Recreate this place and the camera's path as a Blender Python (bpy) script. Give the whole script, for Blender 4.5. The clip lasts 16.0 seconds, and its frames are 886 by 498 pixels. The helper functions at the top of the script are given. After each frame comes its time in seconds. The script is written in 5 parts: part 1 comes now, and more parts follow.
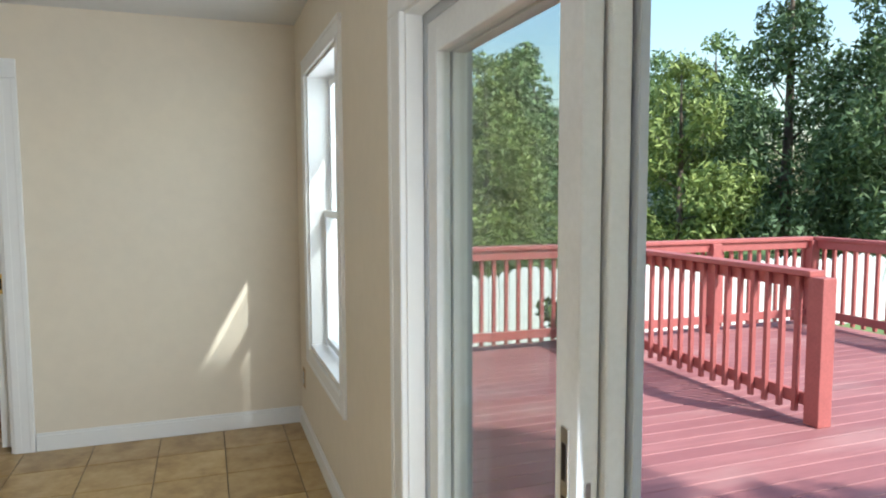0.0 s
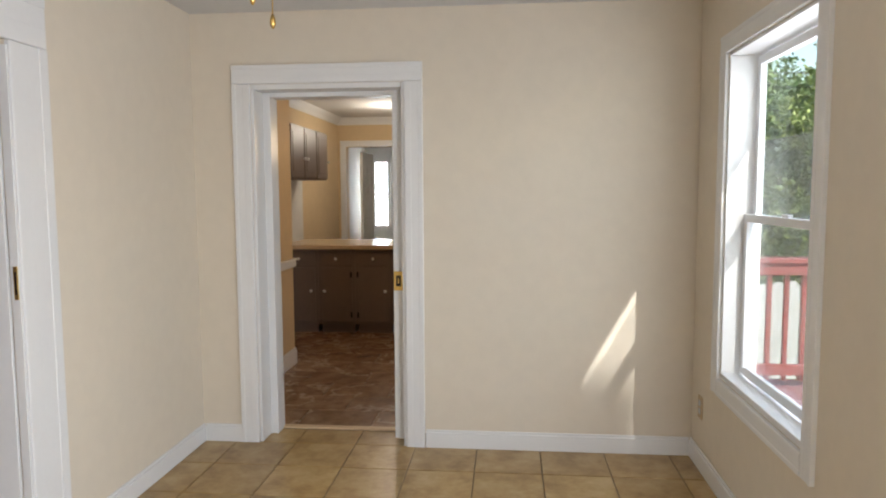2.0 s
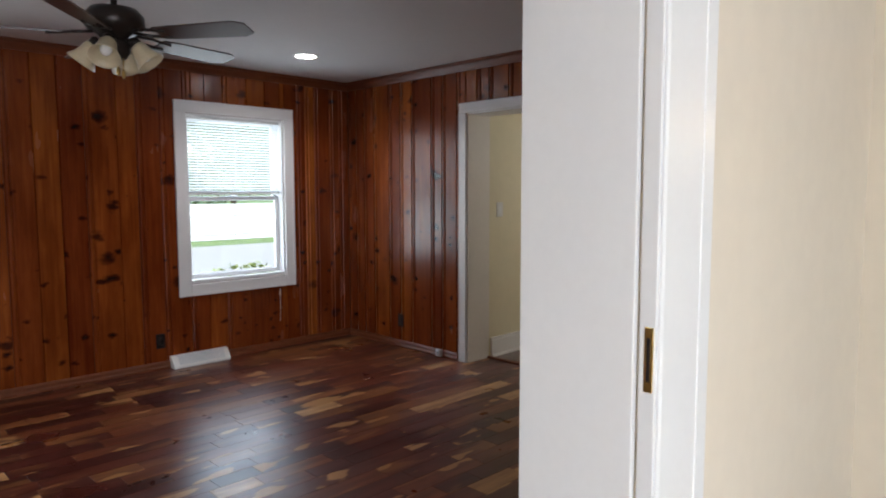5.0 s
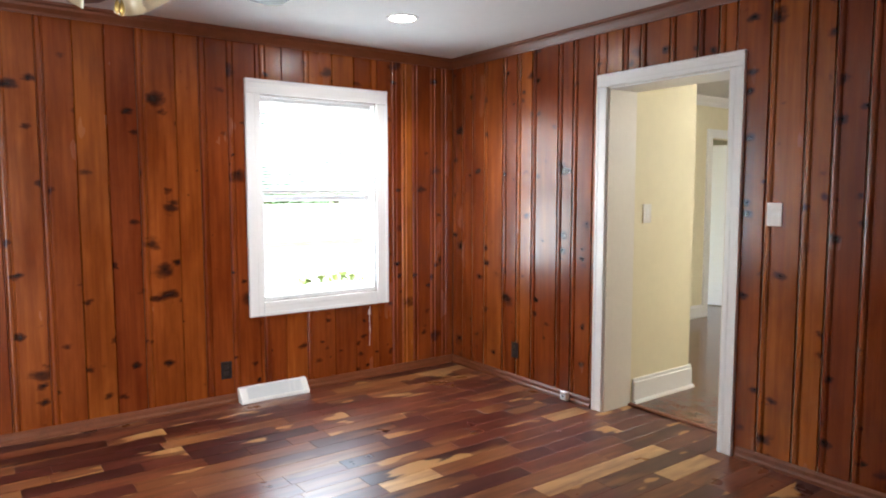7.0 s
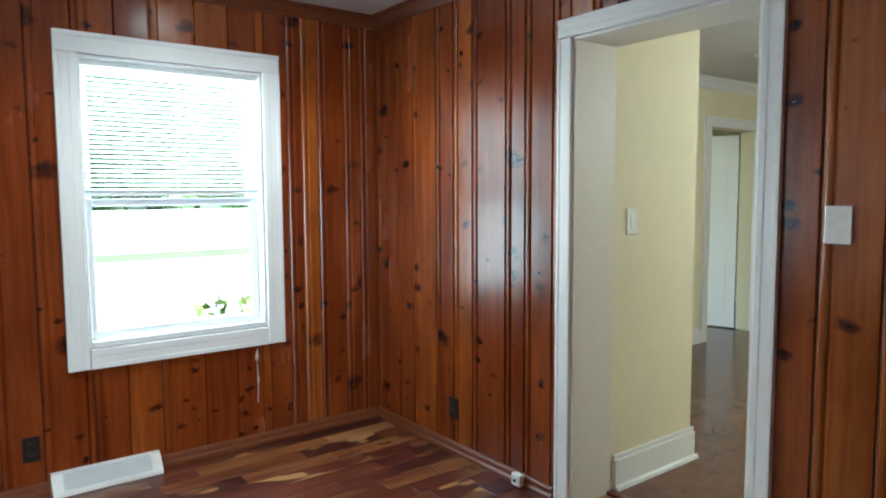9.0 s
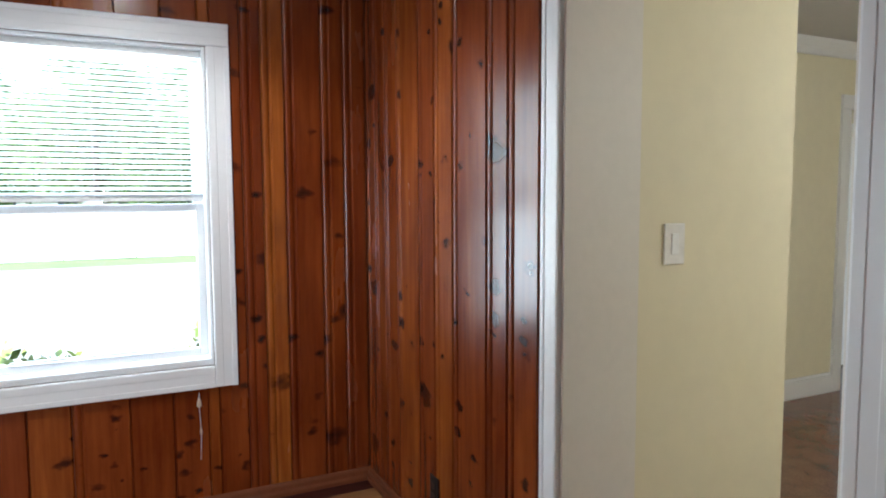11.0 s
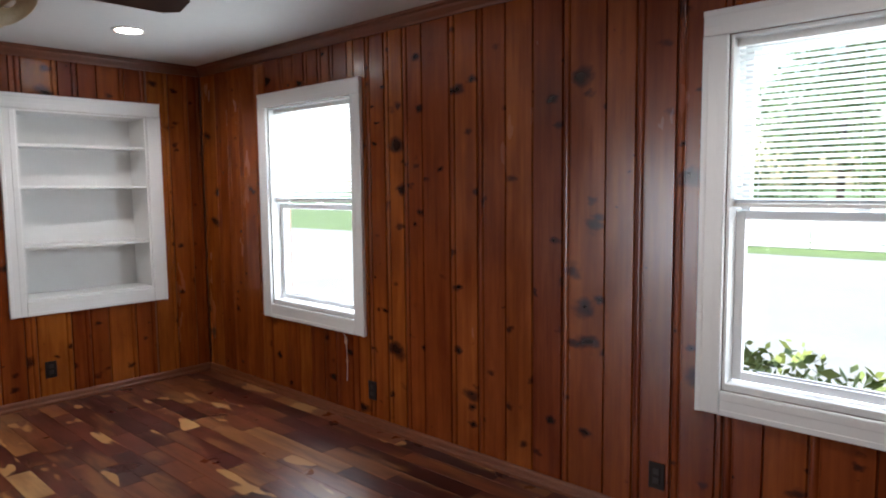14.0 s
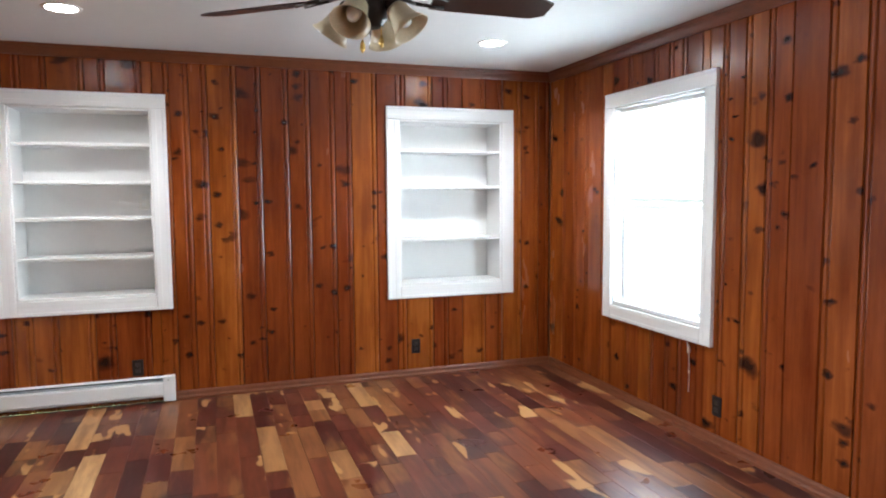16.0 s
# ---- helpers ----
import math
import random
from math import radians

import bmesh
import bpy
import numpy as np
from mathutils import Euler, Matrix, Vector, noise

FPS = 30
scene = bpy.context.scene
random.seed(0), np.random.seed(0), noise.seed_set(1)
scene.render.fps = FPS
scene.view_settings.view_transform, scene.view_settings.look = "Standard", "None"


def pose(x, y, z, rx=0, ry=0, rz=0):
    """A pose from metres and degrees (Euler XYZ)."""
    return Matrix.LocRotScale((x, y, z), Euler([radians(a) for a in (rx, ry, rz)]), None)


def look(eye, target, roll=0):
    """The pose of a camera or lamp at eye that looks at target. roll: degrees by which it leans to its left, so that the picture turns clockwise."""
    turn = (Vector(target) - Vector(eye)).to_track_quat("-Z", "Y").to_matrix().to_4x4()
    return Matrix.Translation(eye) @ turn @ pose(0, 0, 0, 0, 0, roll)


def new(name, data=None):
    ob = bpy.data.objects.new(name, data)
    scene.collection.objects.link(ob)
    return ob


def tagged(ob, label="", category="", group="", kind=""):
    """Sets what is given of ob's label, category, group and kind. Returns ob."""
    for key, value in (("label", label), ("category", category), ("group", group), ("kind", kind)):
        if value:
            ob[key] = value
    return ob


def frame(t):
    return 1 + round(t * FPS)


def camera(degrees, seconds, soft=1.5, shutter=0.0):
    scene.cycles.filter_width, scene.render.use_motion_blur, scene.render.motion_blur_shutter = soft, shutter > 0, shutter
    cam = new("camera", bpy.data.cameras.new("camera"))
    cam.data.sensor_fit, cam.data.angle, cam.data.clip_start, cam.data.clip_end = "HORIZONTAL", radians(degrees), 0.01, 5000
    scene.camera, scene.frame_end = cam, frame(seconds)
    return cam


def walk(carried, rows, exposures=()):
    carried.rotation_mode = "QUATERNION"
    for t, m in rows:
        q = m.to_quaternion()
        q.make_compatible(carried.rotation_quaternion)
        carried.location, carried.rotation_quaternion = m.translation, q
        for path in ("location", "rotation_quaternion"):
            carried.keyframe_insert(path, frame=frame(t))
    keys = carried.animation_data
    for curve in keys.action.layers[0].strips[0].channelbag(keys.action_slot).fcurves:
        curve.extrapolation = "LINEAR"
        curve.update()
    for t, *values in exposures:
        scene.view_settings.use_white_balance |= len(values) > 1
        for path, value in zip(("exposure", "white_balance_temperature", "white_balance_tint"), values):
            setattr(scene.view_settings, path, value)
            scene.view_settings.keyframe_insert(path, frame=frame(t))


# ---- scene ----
cam = camera(66.7, 16.0, 2.0)
PATH = [
    (0, (0.929, 0.503, 1.453), (1.593, 2.382, 1.29), -0.2),
    (0.5, (0.882, 0.57, 1.452), (1.4, 2.495, 1.288), -0.3),
    (1, (0.801, 0.674, 1.464), (1.084, 2.646, 1.29), -0.3),
    (1.5, (0.635, 0.86, 1.478), (0.682, 2.851, 1.3), -0.3),
    (2, (0.457, 1.025, 1.48), (0.266, 3.009, 1.307), -0.3),
    (2.5, (0.28, 1.249, 1.511), (-0.212, 3.178, 1.322), -0.1),
    (3, (0.119, 1.441, 1.491), (-0.67, 3.269, 1.307), -0.2),
    (3.5, (-0.118, 1.637, 1.482), (-1.095, 3.372, 1.298), -0.1),
    (4, (-0.324, 1.806, 1.473), (-1.445, 3.453, 1.295), 0.1),
    (4.5, (-0.533, 2.014, 1.467), (-1.791, 3.558, 1.29), -0.1),
    (5, (-0.733, 2.171, 1.467), (-2.148, 3.574, 1.294), -0.1),
    (7.5, (-1.969, 3.118, 1.442), (-3.584, 4.287, 1.276), 0.0),
    (8, (-2.184, 3.392, 1.419), (-3.806, 4.553, 1.263), 0.1),
    (8.5, (-2.392, 3.728, 1.436), (-3.999, 4.908, 1.279), -0.2),
    (9, (-2.581, 4.042, 1.437), (-4.169, 5.247, 1.273), -0.3),
    (11.5, (-3.096, 5.404, 1.474), (-5.009, 5.965, 1.317), -0.3),
    (12, (-3.116, 5.598, 1.49), (-5.107, 5.705, 1.335), -0.4),
    (12.5, (-3.14, 5.645, 1.481), (-5.116, 5.379, 1.324), -0.3),
    (13, (-3.275, 5.66, 1.492), (-5.175, 5.04, 1.323), -0.2),
    (13.5, (-3.421, 5.651, 1.525), (-5.157, 4.675, 1.336), -0.4),
    (14, (-3.48, 5.651, 1.524), (-4.935, 4.291, 1.343), -0.6),
    (14.5, (-3.491, 5.654, 1.516), (-4.703, 4.072, 1.343), -0.6),
    (15, (-3.46, 5.646, 1.516), (-4.475, 3.93, 1.347), -0.6),
    (15.5, (-3.445, 5.605, 1.511), (-4.284, 3.797, 1.343), -0.4),
    (16, (-3.45, 5.594, 1.497), (-4.099, 3.71, 1.336), -0.4),
]
walk(cam, [(t, look(eye, target, roll)) for t, eye, target, roll in PATH],
     [(0, 0.9, 5900, 6), (0.5, 1.1, 5900, 8), (1.5, 1.08, 6200, 13), (2.2, 1.02, 6200, 14), (3.5, 1.15, 6000, 12), (5, 1.5, 6000, 13), (7.3, 3.05, 6100, 8), (8.3, 2.8, 5700, 0), (9.2, 2.55, 5400, -4), (11.5, 2.3, 5800, 11),
      (12.5, 1.95, 5900, 15), (13.5, 1.9, 5900, 13), (14.0, 1.65, 6200, 13), (14.5, 2.1, 6300, 10), (15, 2.7, 6200, 11), (16, 2.9, 5800, 7)])

# ---- light ----
world = bpy.data.worlds.new("sky")
scene.world = world
world.use_nodes = True
wn = world.node_tree.nodes
sky = wn.new("ShaderNodeTexSky")
sky.sky_type = "NISHITA"
sky.sun_disc = False
SUN_WAY = Vector((-0.52, 0.79, -0.93)).normalized()
sky.sun_elevation = math.asin(-SUN_WAY.z)
sky.sun_rotation = math.atan2(-SUN_WAY.x, -SUN_WAY.y)
sky.air_density, sky.dust_density, sky.ozone_density = 1.7, 1.5, 3.0
world.node_tree.links.new(sky.outputs[0], wn["Background"].inputs[0])
wn["Background"].inputs[1].default_value = 0.15
sun_data = bpy.data.lights.new("sun", "SUN")
sun_data.energy, sun_data.angle, sun_data.color = 3.9, radians(0.6), (1, 0.95, 0.86)
sun = new("sun", sun_data)
sun.matrix_world = look((0, 0, 20), Vector((0, 0, 20)) + SUN_WAY)


def window_lamp(eye, target, w, h, power, color=(0.93, 0.97, 1.0)):
    d = bpy.data.lights.new("window_light", "AREA")
    d.shape, d.size, d.size_y, d.energy, d.color = "RECTANGLE", w, h, power, color
    new("window_light", d).matrix_world = look(eye, target)


def can_lamp(x, y, z, power, color=(1.0, 0.94, 0.86)):
    d = bpy.data.lights.new("can_light", "SPOT")
    d.energy, d.color, d.spot_size, d.spot_blend, d.shadow_soft_size = power, color, radians(150), 0.6, 0.06
    new("can_light", d).matrix_world = look((x, y, z), (x, y, 0.001))


def point_lamp(x, y, z, power, color=(1.0, 0.72, 0.42)):
    d = bpy.data.lights.new("point_light", "POINT")
    d.energy, d.color, d.shadow_soft_size = power, color, 0.05
    new("point_light", d).matrix_world = pose(x, y, z)


window_lamp((-6.47, 5.09, 1.4), (0, 5.09, 1.0), 0.9, 1.4, 7)
window_lamp((-6.47, 1.81, 1.4), (0, 1.81, 1.0), 0.9, 1.4, 13)
window_lamp((1.72, 3.86, 1.35), (-2, 3.86, 1.0), 0.9, 1.45, 9)
window_lamp((1.475, 1.12, 1.0), (-2, 1.75, 0.7), 0.68, 1.8, 36)
for cx, cy in ((-5.34, 5.22), (-5.30, 1.28), (-2.72, 1.37)):
    can_lamp(cx, cy, 2.50, 13)
point_lamp(-0.25, 6.55, 1.86, 4.5)
# added fill lamp for the far kitchen, no fitting hangs here
point_lamp(-0.9, 9.0, 2.2, 9.5, (1.0, 0.88, 0.68))
# added fill lamp without a fitting, brightens the hall walls and ceiling
point_lamp(-3.3, 8.6, 2.0, 12, (1.0, 0.95, 0.86))

# ---- materials ----


def material(name, rough=0.6, metal=0.0, spec=0.5):
    m = bpy.data.materials.new(name)
    m.use_nodes = True
    b = m.node_tree.nodes["Principled BSDF"]
    b.inputs["Roughness"].default_value = rough
    b.inputs["Metallic"].default_value = metal
    b.inputs["Specular IOR Level"].default_value = spec
    return m, m.node_tree.nodes, m.node_tree.links, b


def coords(n, l, scale, jitter=0.0):
    """Object coordinates at a scale; jitter moves them piece by piece."""
    tc = n.new("ShaderNodeTexCoord")
    mp = n.new("ShaderNodeMapping")
    mp.inputs["Scale"].default_value = scale
    src = tc.outputs["Object"]
    if jitter:
        info = n.new("ShaderNodeObjectInfo")
        mul = n.new("ShaderNodeMath")
        mul.operation = "MULTIPLY"
        mul.inputs[1].default_value = jitter
        l.new(info.outputs["Random"], mul.inputs[0])
        add = n.new("ShaderNodeVectorMath")
        l.new(src, add.inputs[0])
        l.new(mul.outputs[0], add.inputs[1])
        src = add.outputs[0]
    l.new(src, mp.inputs[0])
    return mp.outputs[0]


def noise_tex(n, l, vec, scale, detail=4.0, rough=0.55):
    t = n.new("ShaderNodeTexNoise")
    t.inputs["Scale"].default_value, t.inputs["Detail"].default_value = scale, detail
    t.inputs["Roughness"].default_value = rough
    l.new(vec, t.inputs["Vector"])
    return t.outputs["Fac"]


def ramp(n, l, fac, stops):
    r = n.new("ShaderNodeValToRGB")
    els = r.color_ramp.elements
    while len(els) < len(stops):
        els.new(0.5)
    for e, (p, c) in zip(els, stops):
        e.position, e.color = p, (*c, 1)
    l.new(fac, r.inputs[0])
    return r.outputs[0]


def mixed(n, l, fac, a, b, mode="MIX"):
    m = n.new("ShaderNodeMix")
    m.data_type, m.blend_type = "RGBA", mode
    for sock, v in ((m.inputs[0], fac), (m.inputs[6], a), (m.inputs[7], b)):
        if isinstance(v, (int, float)):
            sock.default_value = v
        elif isinstance(v, tuple):
            sock.default_value = (*v, 1)
        else:
            l.new(v, sock)
    return m.outputs[2]


def bump(n, l, b, height, strength, distance=0.01):
    k = n.new("ShaderNodeBump")
    k.inputs["Strength"].default_value, k.inputs["Distance"].default_value = strength, distance
    l.new(height, k.inputs["Height"])
    l.new(k.outputs[0], b.inputs["Normal"])


def plain(name, color, rough=0.6, metal=0.0, vary=0.08, scale=6.0, bumps=0.0, bump_scale=120.0, spec=0.5):
    """A surface of one colour with stains at two scales and a fine relief."""
    m, n, l, b = material(name, rough, metal, spec)
    v = coords(n, l, (1, 1, 1))
    dark = tuple(c * (1 - vary) for c in color)
    lite = tuple(min(1, c * (1 + vary)) for c in color)
    c1 = ramp(n, l, noise_tex(n, l, v, scale), [(0.3, dark), (0.7, lite)])
    c2 = mixed(n, l, 0.5, c1, ramp(n, l, noise_tex(n, l, v, scale * 9), [(0.35, dark), (0.65, lite)]))
    l.new(c2, b.inputs["Base Color"])
    if bumps:
        bump(n, l, b, noise_tex(n, l, v, bump_scale, 3), bumps, 0.004)
    return m


def knot_layer(n, l, scale, jitter, big, small):
    """Dark knots of uneven size, drawn out sideways; gives (core, halo)."""
    v = coords(n, l, scale, jitter)
    wobble = n.new("ShaderNodeTexNoise")
    wobble.inputs["Scale"].default_value, wobble.inputs["Detail"].default_value = 2.6, 3.0
    l.new(v, wobble.inputs["Vector"])
    sc = n.new("ShaderNodeVectorMath")
    sc.operation = "SCALE"
    sc.inputs["Scale"].default_value = 0.5
    l.new(wobble.outputs["Color"], sc.inputs[0])
    add = n.new("ShaderNodeVectorMath")
    l.new(v, add.inputs[0])
    l.new(sc.outputs[0], add.inputs[1])
    cell = n.new("ShaderNodeTexVoronoi")
    cell.inputs["Scale"].default_value = 1.0
    l.new(add.outputs[0], cell.inputs["Vector"])
    pick = n.new("ShaderNodeSeparateColor")
    l.new(cell.outputs["Color"], pick.inputs[0])
    size = n.new("ShaderNodeMapRange")
    size.inputs["From Min"].default_value, size.inputs["From Max"].default_value = 0.22, 1.0
    size.inputs["To Min"].default_value, size.inputs["To Max"].default_value = small, big
    l.new(pick.outputs[0], size.inputs["Value"])
    q = n.new("ShaderNodeMath")
    q.operation = "DIVIDE"
    l.new(cell.outputs["Distance"], q.inputs[0])
    l.new(size.outputs[0], q.inputs[1])
    core = ramp(n, l, q.outputs[0], [(0.25, (0.95, 0.95, 0.95)), (0.5, (0.7, 0.7, 0.7)), (0.85, (0, 0, 0))])
    halo = ramp(n, l, q.outputs[0], [(0.5, (0.7, 0.7, 0.7)), (0.78, (0.4, 0.4, 0.4)), (1.0, (0, 0, 0))])
    return core, halo


def pine(name):
    """Varnished knotty pine: reddish amber, dark knots, upright grain."""
    m, n, l, b = material(name, 0.2, spec=0.45)
    info = n.new("ShaderNodeObjectInfo")
    base = ramp(n, l, info.outputs["Random"], [(0.0, (0.220, 0.045, 0.008)), (0.4, (0.272, 0.063, 0.010)), (0.75, (0.325, 0.086, 0.013)), (1.0, (0.40, 0.125, 0.018))])
    g = noise_tex(n, l, coords(n, l, (9, 9, 0.45), 37), 3.2, 7, 0.65)
    col = mixed(n, l, ramp(n, l, g, [(0.34, (0, 0, 0)), (0.62, (0.8, 0.8, 0.8))]), mixed(n, l, 1.0, base, (0.66, 0.52, 0.45), "MULTIPLY"), base)
    patch = noise_tex(n, l, coords(n, l, (3.0, 3.0, 0.9), 11), 1.6, 4)
    col = mixed(n, l, ramp(n, l, patch, [(0.36, (0.75, 0.75, 0.75)), (0.62, (0, 0, 0))]), col, mixed(n, l, 1.0, col, (0.50, 0.36, 0.32), "MULTIPLY"))
    for scale, jitter, big, small in (((3.4, 3.4, 5.4), 91, 0.34, 0.004), ((7.5, 7.5, 11.0), 57, 0.36, 0.004)):
        core, halo = knot_layer(n, l, scale, jitter, big, small)
        col = mixed(n, l, halo, col, mixed(n, l, 1.0, col, (0.34, 0.22, 0.2), "MULTIPLY"))
        col = mixed(n, l, core, col, (0.022, 0.006, 0.003))
    l.new(col, b.inputs["Base Color"])
    l.new(ramp(n, l, patch, [(0.3, (0.20, 0.20, 0.20)), (0.7, (0.28, 0.28, 0.28))]), b.inputs["Roughness"])
    bump(n, l, b, g, 0.07, 0.003)
    return m


def plank(name):
    """Acacia floor boards: dark red brown to honey, a few pale sapwood pieces."""
    m, n, l, b = material(name, 0.27)
    info = n.new("ShaderNodeObjectInfo")
    base = ramp(n, l, info.outputs["Random"], [(0.0, (0.050, 0.012, 0.011)), (0.3, (0.095, 0.021, 0.015)), (0.55, (0.14, 0.034, 0.018)), (0.80, (0.19, 0.056, 0.023)), (0.93, (0.28, 0.112, 0.038)), (0.975, (0.48, 0.26, 0.10)), (1.0, (0.60, 0.36, 0.16))])
    v = coords(n, l, (7, 0.8, 7), 53)
    g = noise_tex(n, l, v, 2.4, 7, 0.62)
    col = mixed(n, l, ramp(n, l, g, [(0.36, (0.85, 0.85, 0.85)), (0.60, (0, 0, 0))]), base, mixed(n, l, 1.0, base, (0.42, 0.34, 0.36), "MULTIPLY"))
    streak = noise_tex(n, l, coords(n, l, (3.0, 0.55, 3.0), 29), 2.2, 3)
    col = mixed(n, l, ramp(n, l, streak, [(0.56, (0, 0, 0)), (0.64, (0.6, 0.6, 0.6))]), col, (0.27, 0.115, 0.038))
    pale = noise_tex(n, l, coords(n, l, (3.2, 1.1, 3.2), 71), 1.8, 2)
    col = mixed(n, l, ramp(n, l, pale, [(0.635, (0, 0, 0)), (0.66, (0.85, 0.85, 0.85))]), col, (0.50, 0.27, 0.10))
    l.new(col, b.inputs["Base Color"])
    l.new(ramp(n, l, noise_tex(n, l, coords(n, l, (1, 1, 1)), 3.0), [(0.3, (0.26, 0.26, 0.26)), (0.7, (0.38, 0.38, 0.38))]), b.inputs["Roughness"])
    bump(n, l, b, g, 0.10, 0.003)
    return m


def tile(name, dark, mid, lite, rough, veins=None):
    m, n, l, b = material(name, rough)
    info = n.new("ShaderNodeObjectInfo")
    v = coords(n, l, (1, 1, 1), 17)
    col = ramp(n, l, noise_tex(n, l, v, 7, 8, 0.66), [(0.32, dark), (0.5, mid), (0.70, lite)])
    tone = ramp(n, l, info.outputs["Random"], [(0.0, (0.78, 0.76, 0.74)), (1.0, (1, 1, 1))])
    col = mixed(n, l, 1.0, col, tone, "MULTIPLY")
    if veins:
        w = noise_tex(n, l, v, 1.5, 4, 0.6)
        col = mixed(n, l, ramp(n, l, w, [(0.482, (0, 0, 0)), (0.5, (0.5, 0.5, 0.5)), (0.518, (0, 0, 0))]), col, veins)
    l.new(col, b.inputs["Base Color"])
    bump(n, l, b, noise_tex(n, l, v, 26, 5), 0.18, 0.004)
    return m


def deck_paint(name):
    m, n, l, b = material(name, 0.62)
    info = n.new("ShaderNodeObjectInfo")
    base = ramp(n, l, info.outputs["Random"], [(0.0, (0.27, 0.098, 0.100)), (1.0, (0.36, 0.145, 0.140))])
    v = coords(n, l, (0.8, 9, 9), 13)
    g = noise_tex(n, l, v, 2.5, 6, 0.65)
    wear = noise_tex(n, l, coords(n, l, (0.5, 1.4, 1)), 1.5, 4)
    col = mixed(n, l, ramp(n, l, g, [(0.4, (0.45, 0.45, 0.45)), (0.62, (0, 0, 0))]), base, (0.22, 0.085, 0.085))
    col = mixed(n, l, ramp(n, l, wear, [(0.52, (0, 0, 0)), (0.7, (0.45, 0.45, 0.45))]), col, (0.42, 0.27, 0.24))
    l.new(col, b.inputs["Base Color"])
    bump(n, l, b, g, 0.25, 0.004)
    return m


def leaf(name, dark, lite):
    m, n, l, b = material(name, 0.55, spec=0.3)
    geo = n.new("ShaderNodeNewGeometry")
    col = ramp(n, l, geo.outputs["Random Per Island"], [(0.0, dark), (1.0, lite)])
    l.new(col, b.inputs["Base Color"])
    b.inputs["Transmission Weight"].default_value = 0.0
    return m


def clear_glass(name):
    m = bpy.data.materials.new(name)
    m.use_nodes = True
    n, l = m.node_tree.nodes, m.node_tree.links
    n.remove(n["Principled BSDF"])
    t, g, f, x = n.new("ShaderNodeBsdfTransparent"), n.new("ShaderNodeBsdfGlossy"), n.new("ShaderNodeLayerWeight"), n.new("ShaderNodeMixShader")
    t.inputs[0].default_value = (0.95, 0.97, 0.96, 1)
    g.inputs["Roughness"].default_value = 0.02
    f.inputs[0].default_value = 0.5
    gloss = ramp(n, l, f.outputs["Facing"], [(0.0, (0.02, 0.02, 0.02)), (0.6, (0.05, 0.05, 0.05)), (0.85, (0.2, 0.2, 0.2)), (1.0, (0.8, 0.8, 0.8))])
    l.new(gloss, x.inputs[0])
    l.new(t.outputs[0], x.inputs[1])
    l.new(g.outputs[0], x.inputs[2])
    l.new(x.outputs[0], n["Material Output"].inputs[0])
    return m


def mesh_screen(name, cover=0.13):
    m = bpy.data.materials.new(name)
    m.use_nodes = True
    n, l = m.node_tree.nodes, m.node_tree.links
    b = n["Principled BSDF"]
    b.inputs["Base Color"].default_value, b.inputs["Roughness"].default_value = (0.35, 0.36, 0.37, 1), 0.7
    t, x = n.new("ShaderNodeBsdfTransparent"), n.new("ShaderNodeMixShader")
    x.inputs[0].default_value = cover
    l.new(t.outputs[0], x.inputs[1])
    l.new(b.outputs[0], x.inputs[2])
    l.new(x.outputs[0], n["Material Output"].inputs[0])
    return m


def glowing(name, color, strength):
    m, n, l, b = material(name, 0.4)
    b.inputs["Base Color"].default_value = (0.9, 0.88, 0.82, 1)
    b.inputs["Emission Color"].default_value = (*color, 1)
    b.inputs["Emission Strength"].default_value = strength
    return m


CREAM = plain("cream_wall_paint", (0.73, 0.655, 0.54), 0.7, 0, 0.03, 1.5, 0.10, 260)
TAN = plain("tan_wall_paint", (0.68, 0.52, 0.31), 0.65, 0, 0.04, 1.5, 0.10, 260)
JAMB = plain("pale_jamb_paint", (0.74, 0.70, 0.63), 0.5, 0, 0.03, 3)
HALL = plain("hall_wall_paint", (0.74, 0.68, 0.49), 0.7, 0, 0.03, 1.5, 0.08, 260)
WHITE = plain("white_trim_paint", (0.79, 0.79, 0.785), 0.34, 0, 0.015, 5, 0.02, 60)
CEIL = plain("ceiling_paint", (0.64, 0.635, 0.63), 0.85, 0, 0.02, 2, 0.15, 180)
VINYL = plain("white_vinyl", (0.78, 0.79, 0.80), 0.38, 0, 0.02, 8)
DOORVINYL = plain("door_vinyl", (0.74, 0.75, 0.76), 0.42, 0, 0.05, 8)
GREY_VINYL = plain("grey_vinyl", (0.46, 0.49, 0.53), 0.42, 0, 0.05, 8)
SIDING = plain("exterior_siding", (0.70, 0.70, 0.68), 0.7, 0, 0.05, 2)
BRASS = plain("brass", (0.72, 0.50, 0.16), 0.28, 1.0, 0.15, 40)
STEEL = plain("worn_steel", (0.45, 0.43, 0.40), 0.35, 1.0, 0.15, 40)
DARKMET = plain("dark_bronze", (0.030, 0.022, 0.018), 0.35, 0.4, 0.2, 20)
BLACK = plain("dark_brown_plastic", (0.018, 0.011, 0.009), 0.55, 0, 0.1, 30, spec=0.2)
FANWOOD = plain("dark_walnut_blade", (0.045, 0.020, 0.014), 0.35, 0, 0.35, 12)
CABINET = plain("taupe_cabinet_paint", (0.18, 0.132, 0.106), 0.42, 0, 0.08, 6, 0.05, 90)
CABDARK = plain("cabinet_shadow_gap", (0.05, 0.04, 0.035), 0.6)
COUNTER = plain("cream_laminate", (0.68, 0.52, 0.33), 0.25, 0, 0.06, 30)
PORC = plain("white_porcelain", (0.82, 0.81, 0.78), 0.2)
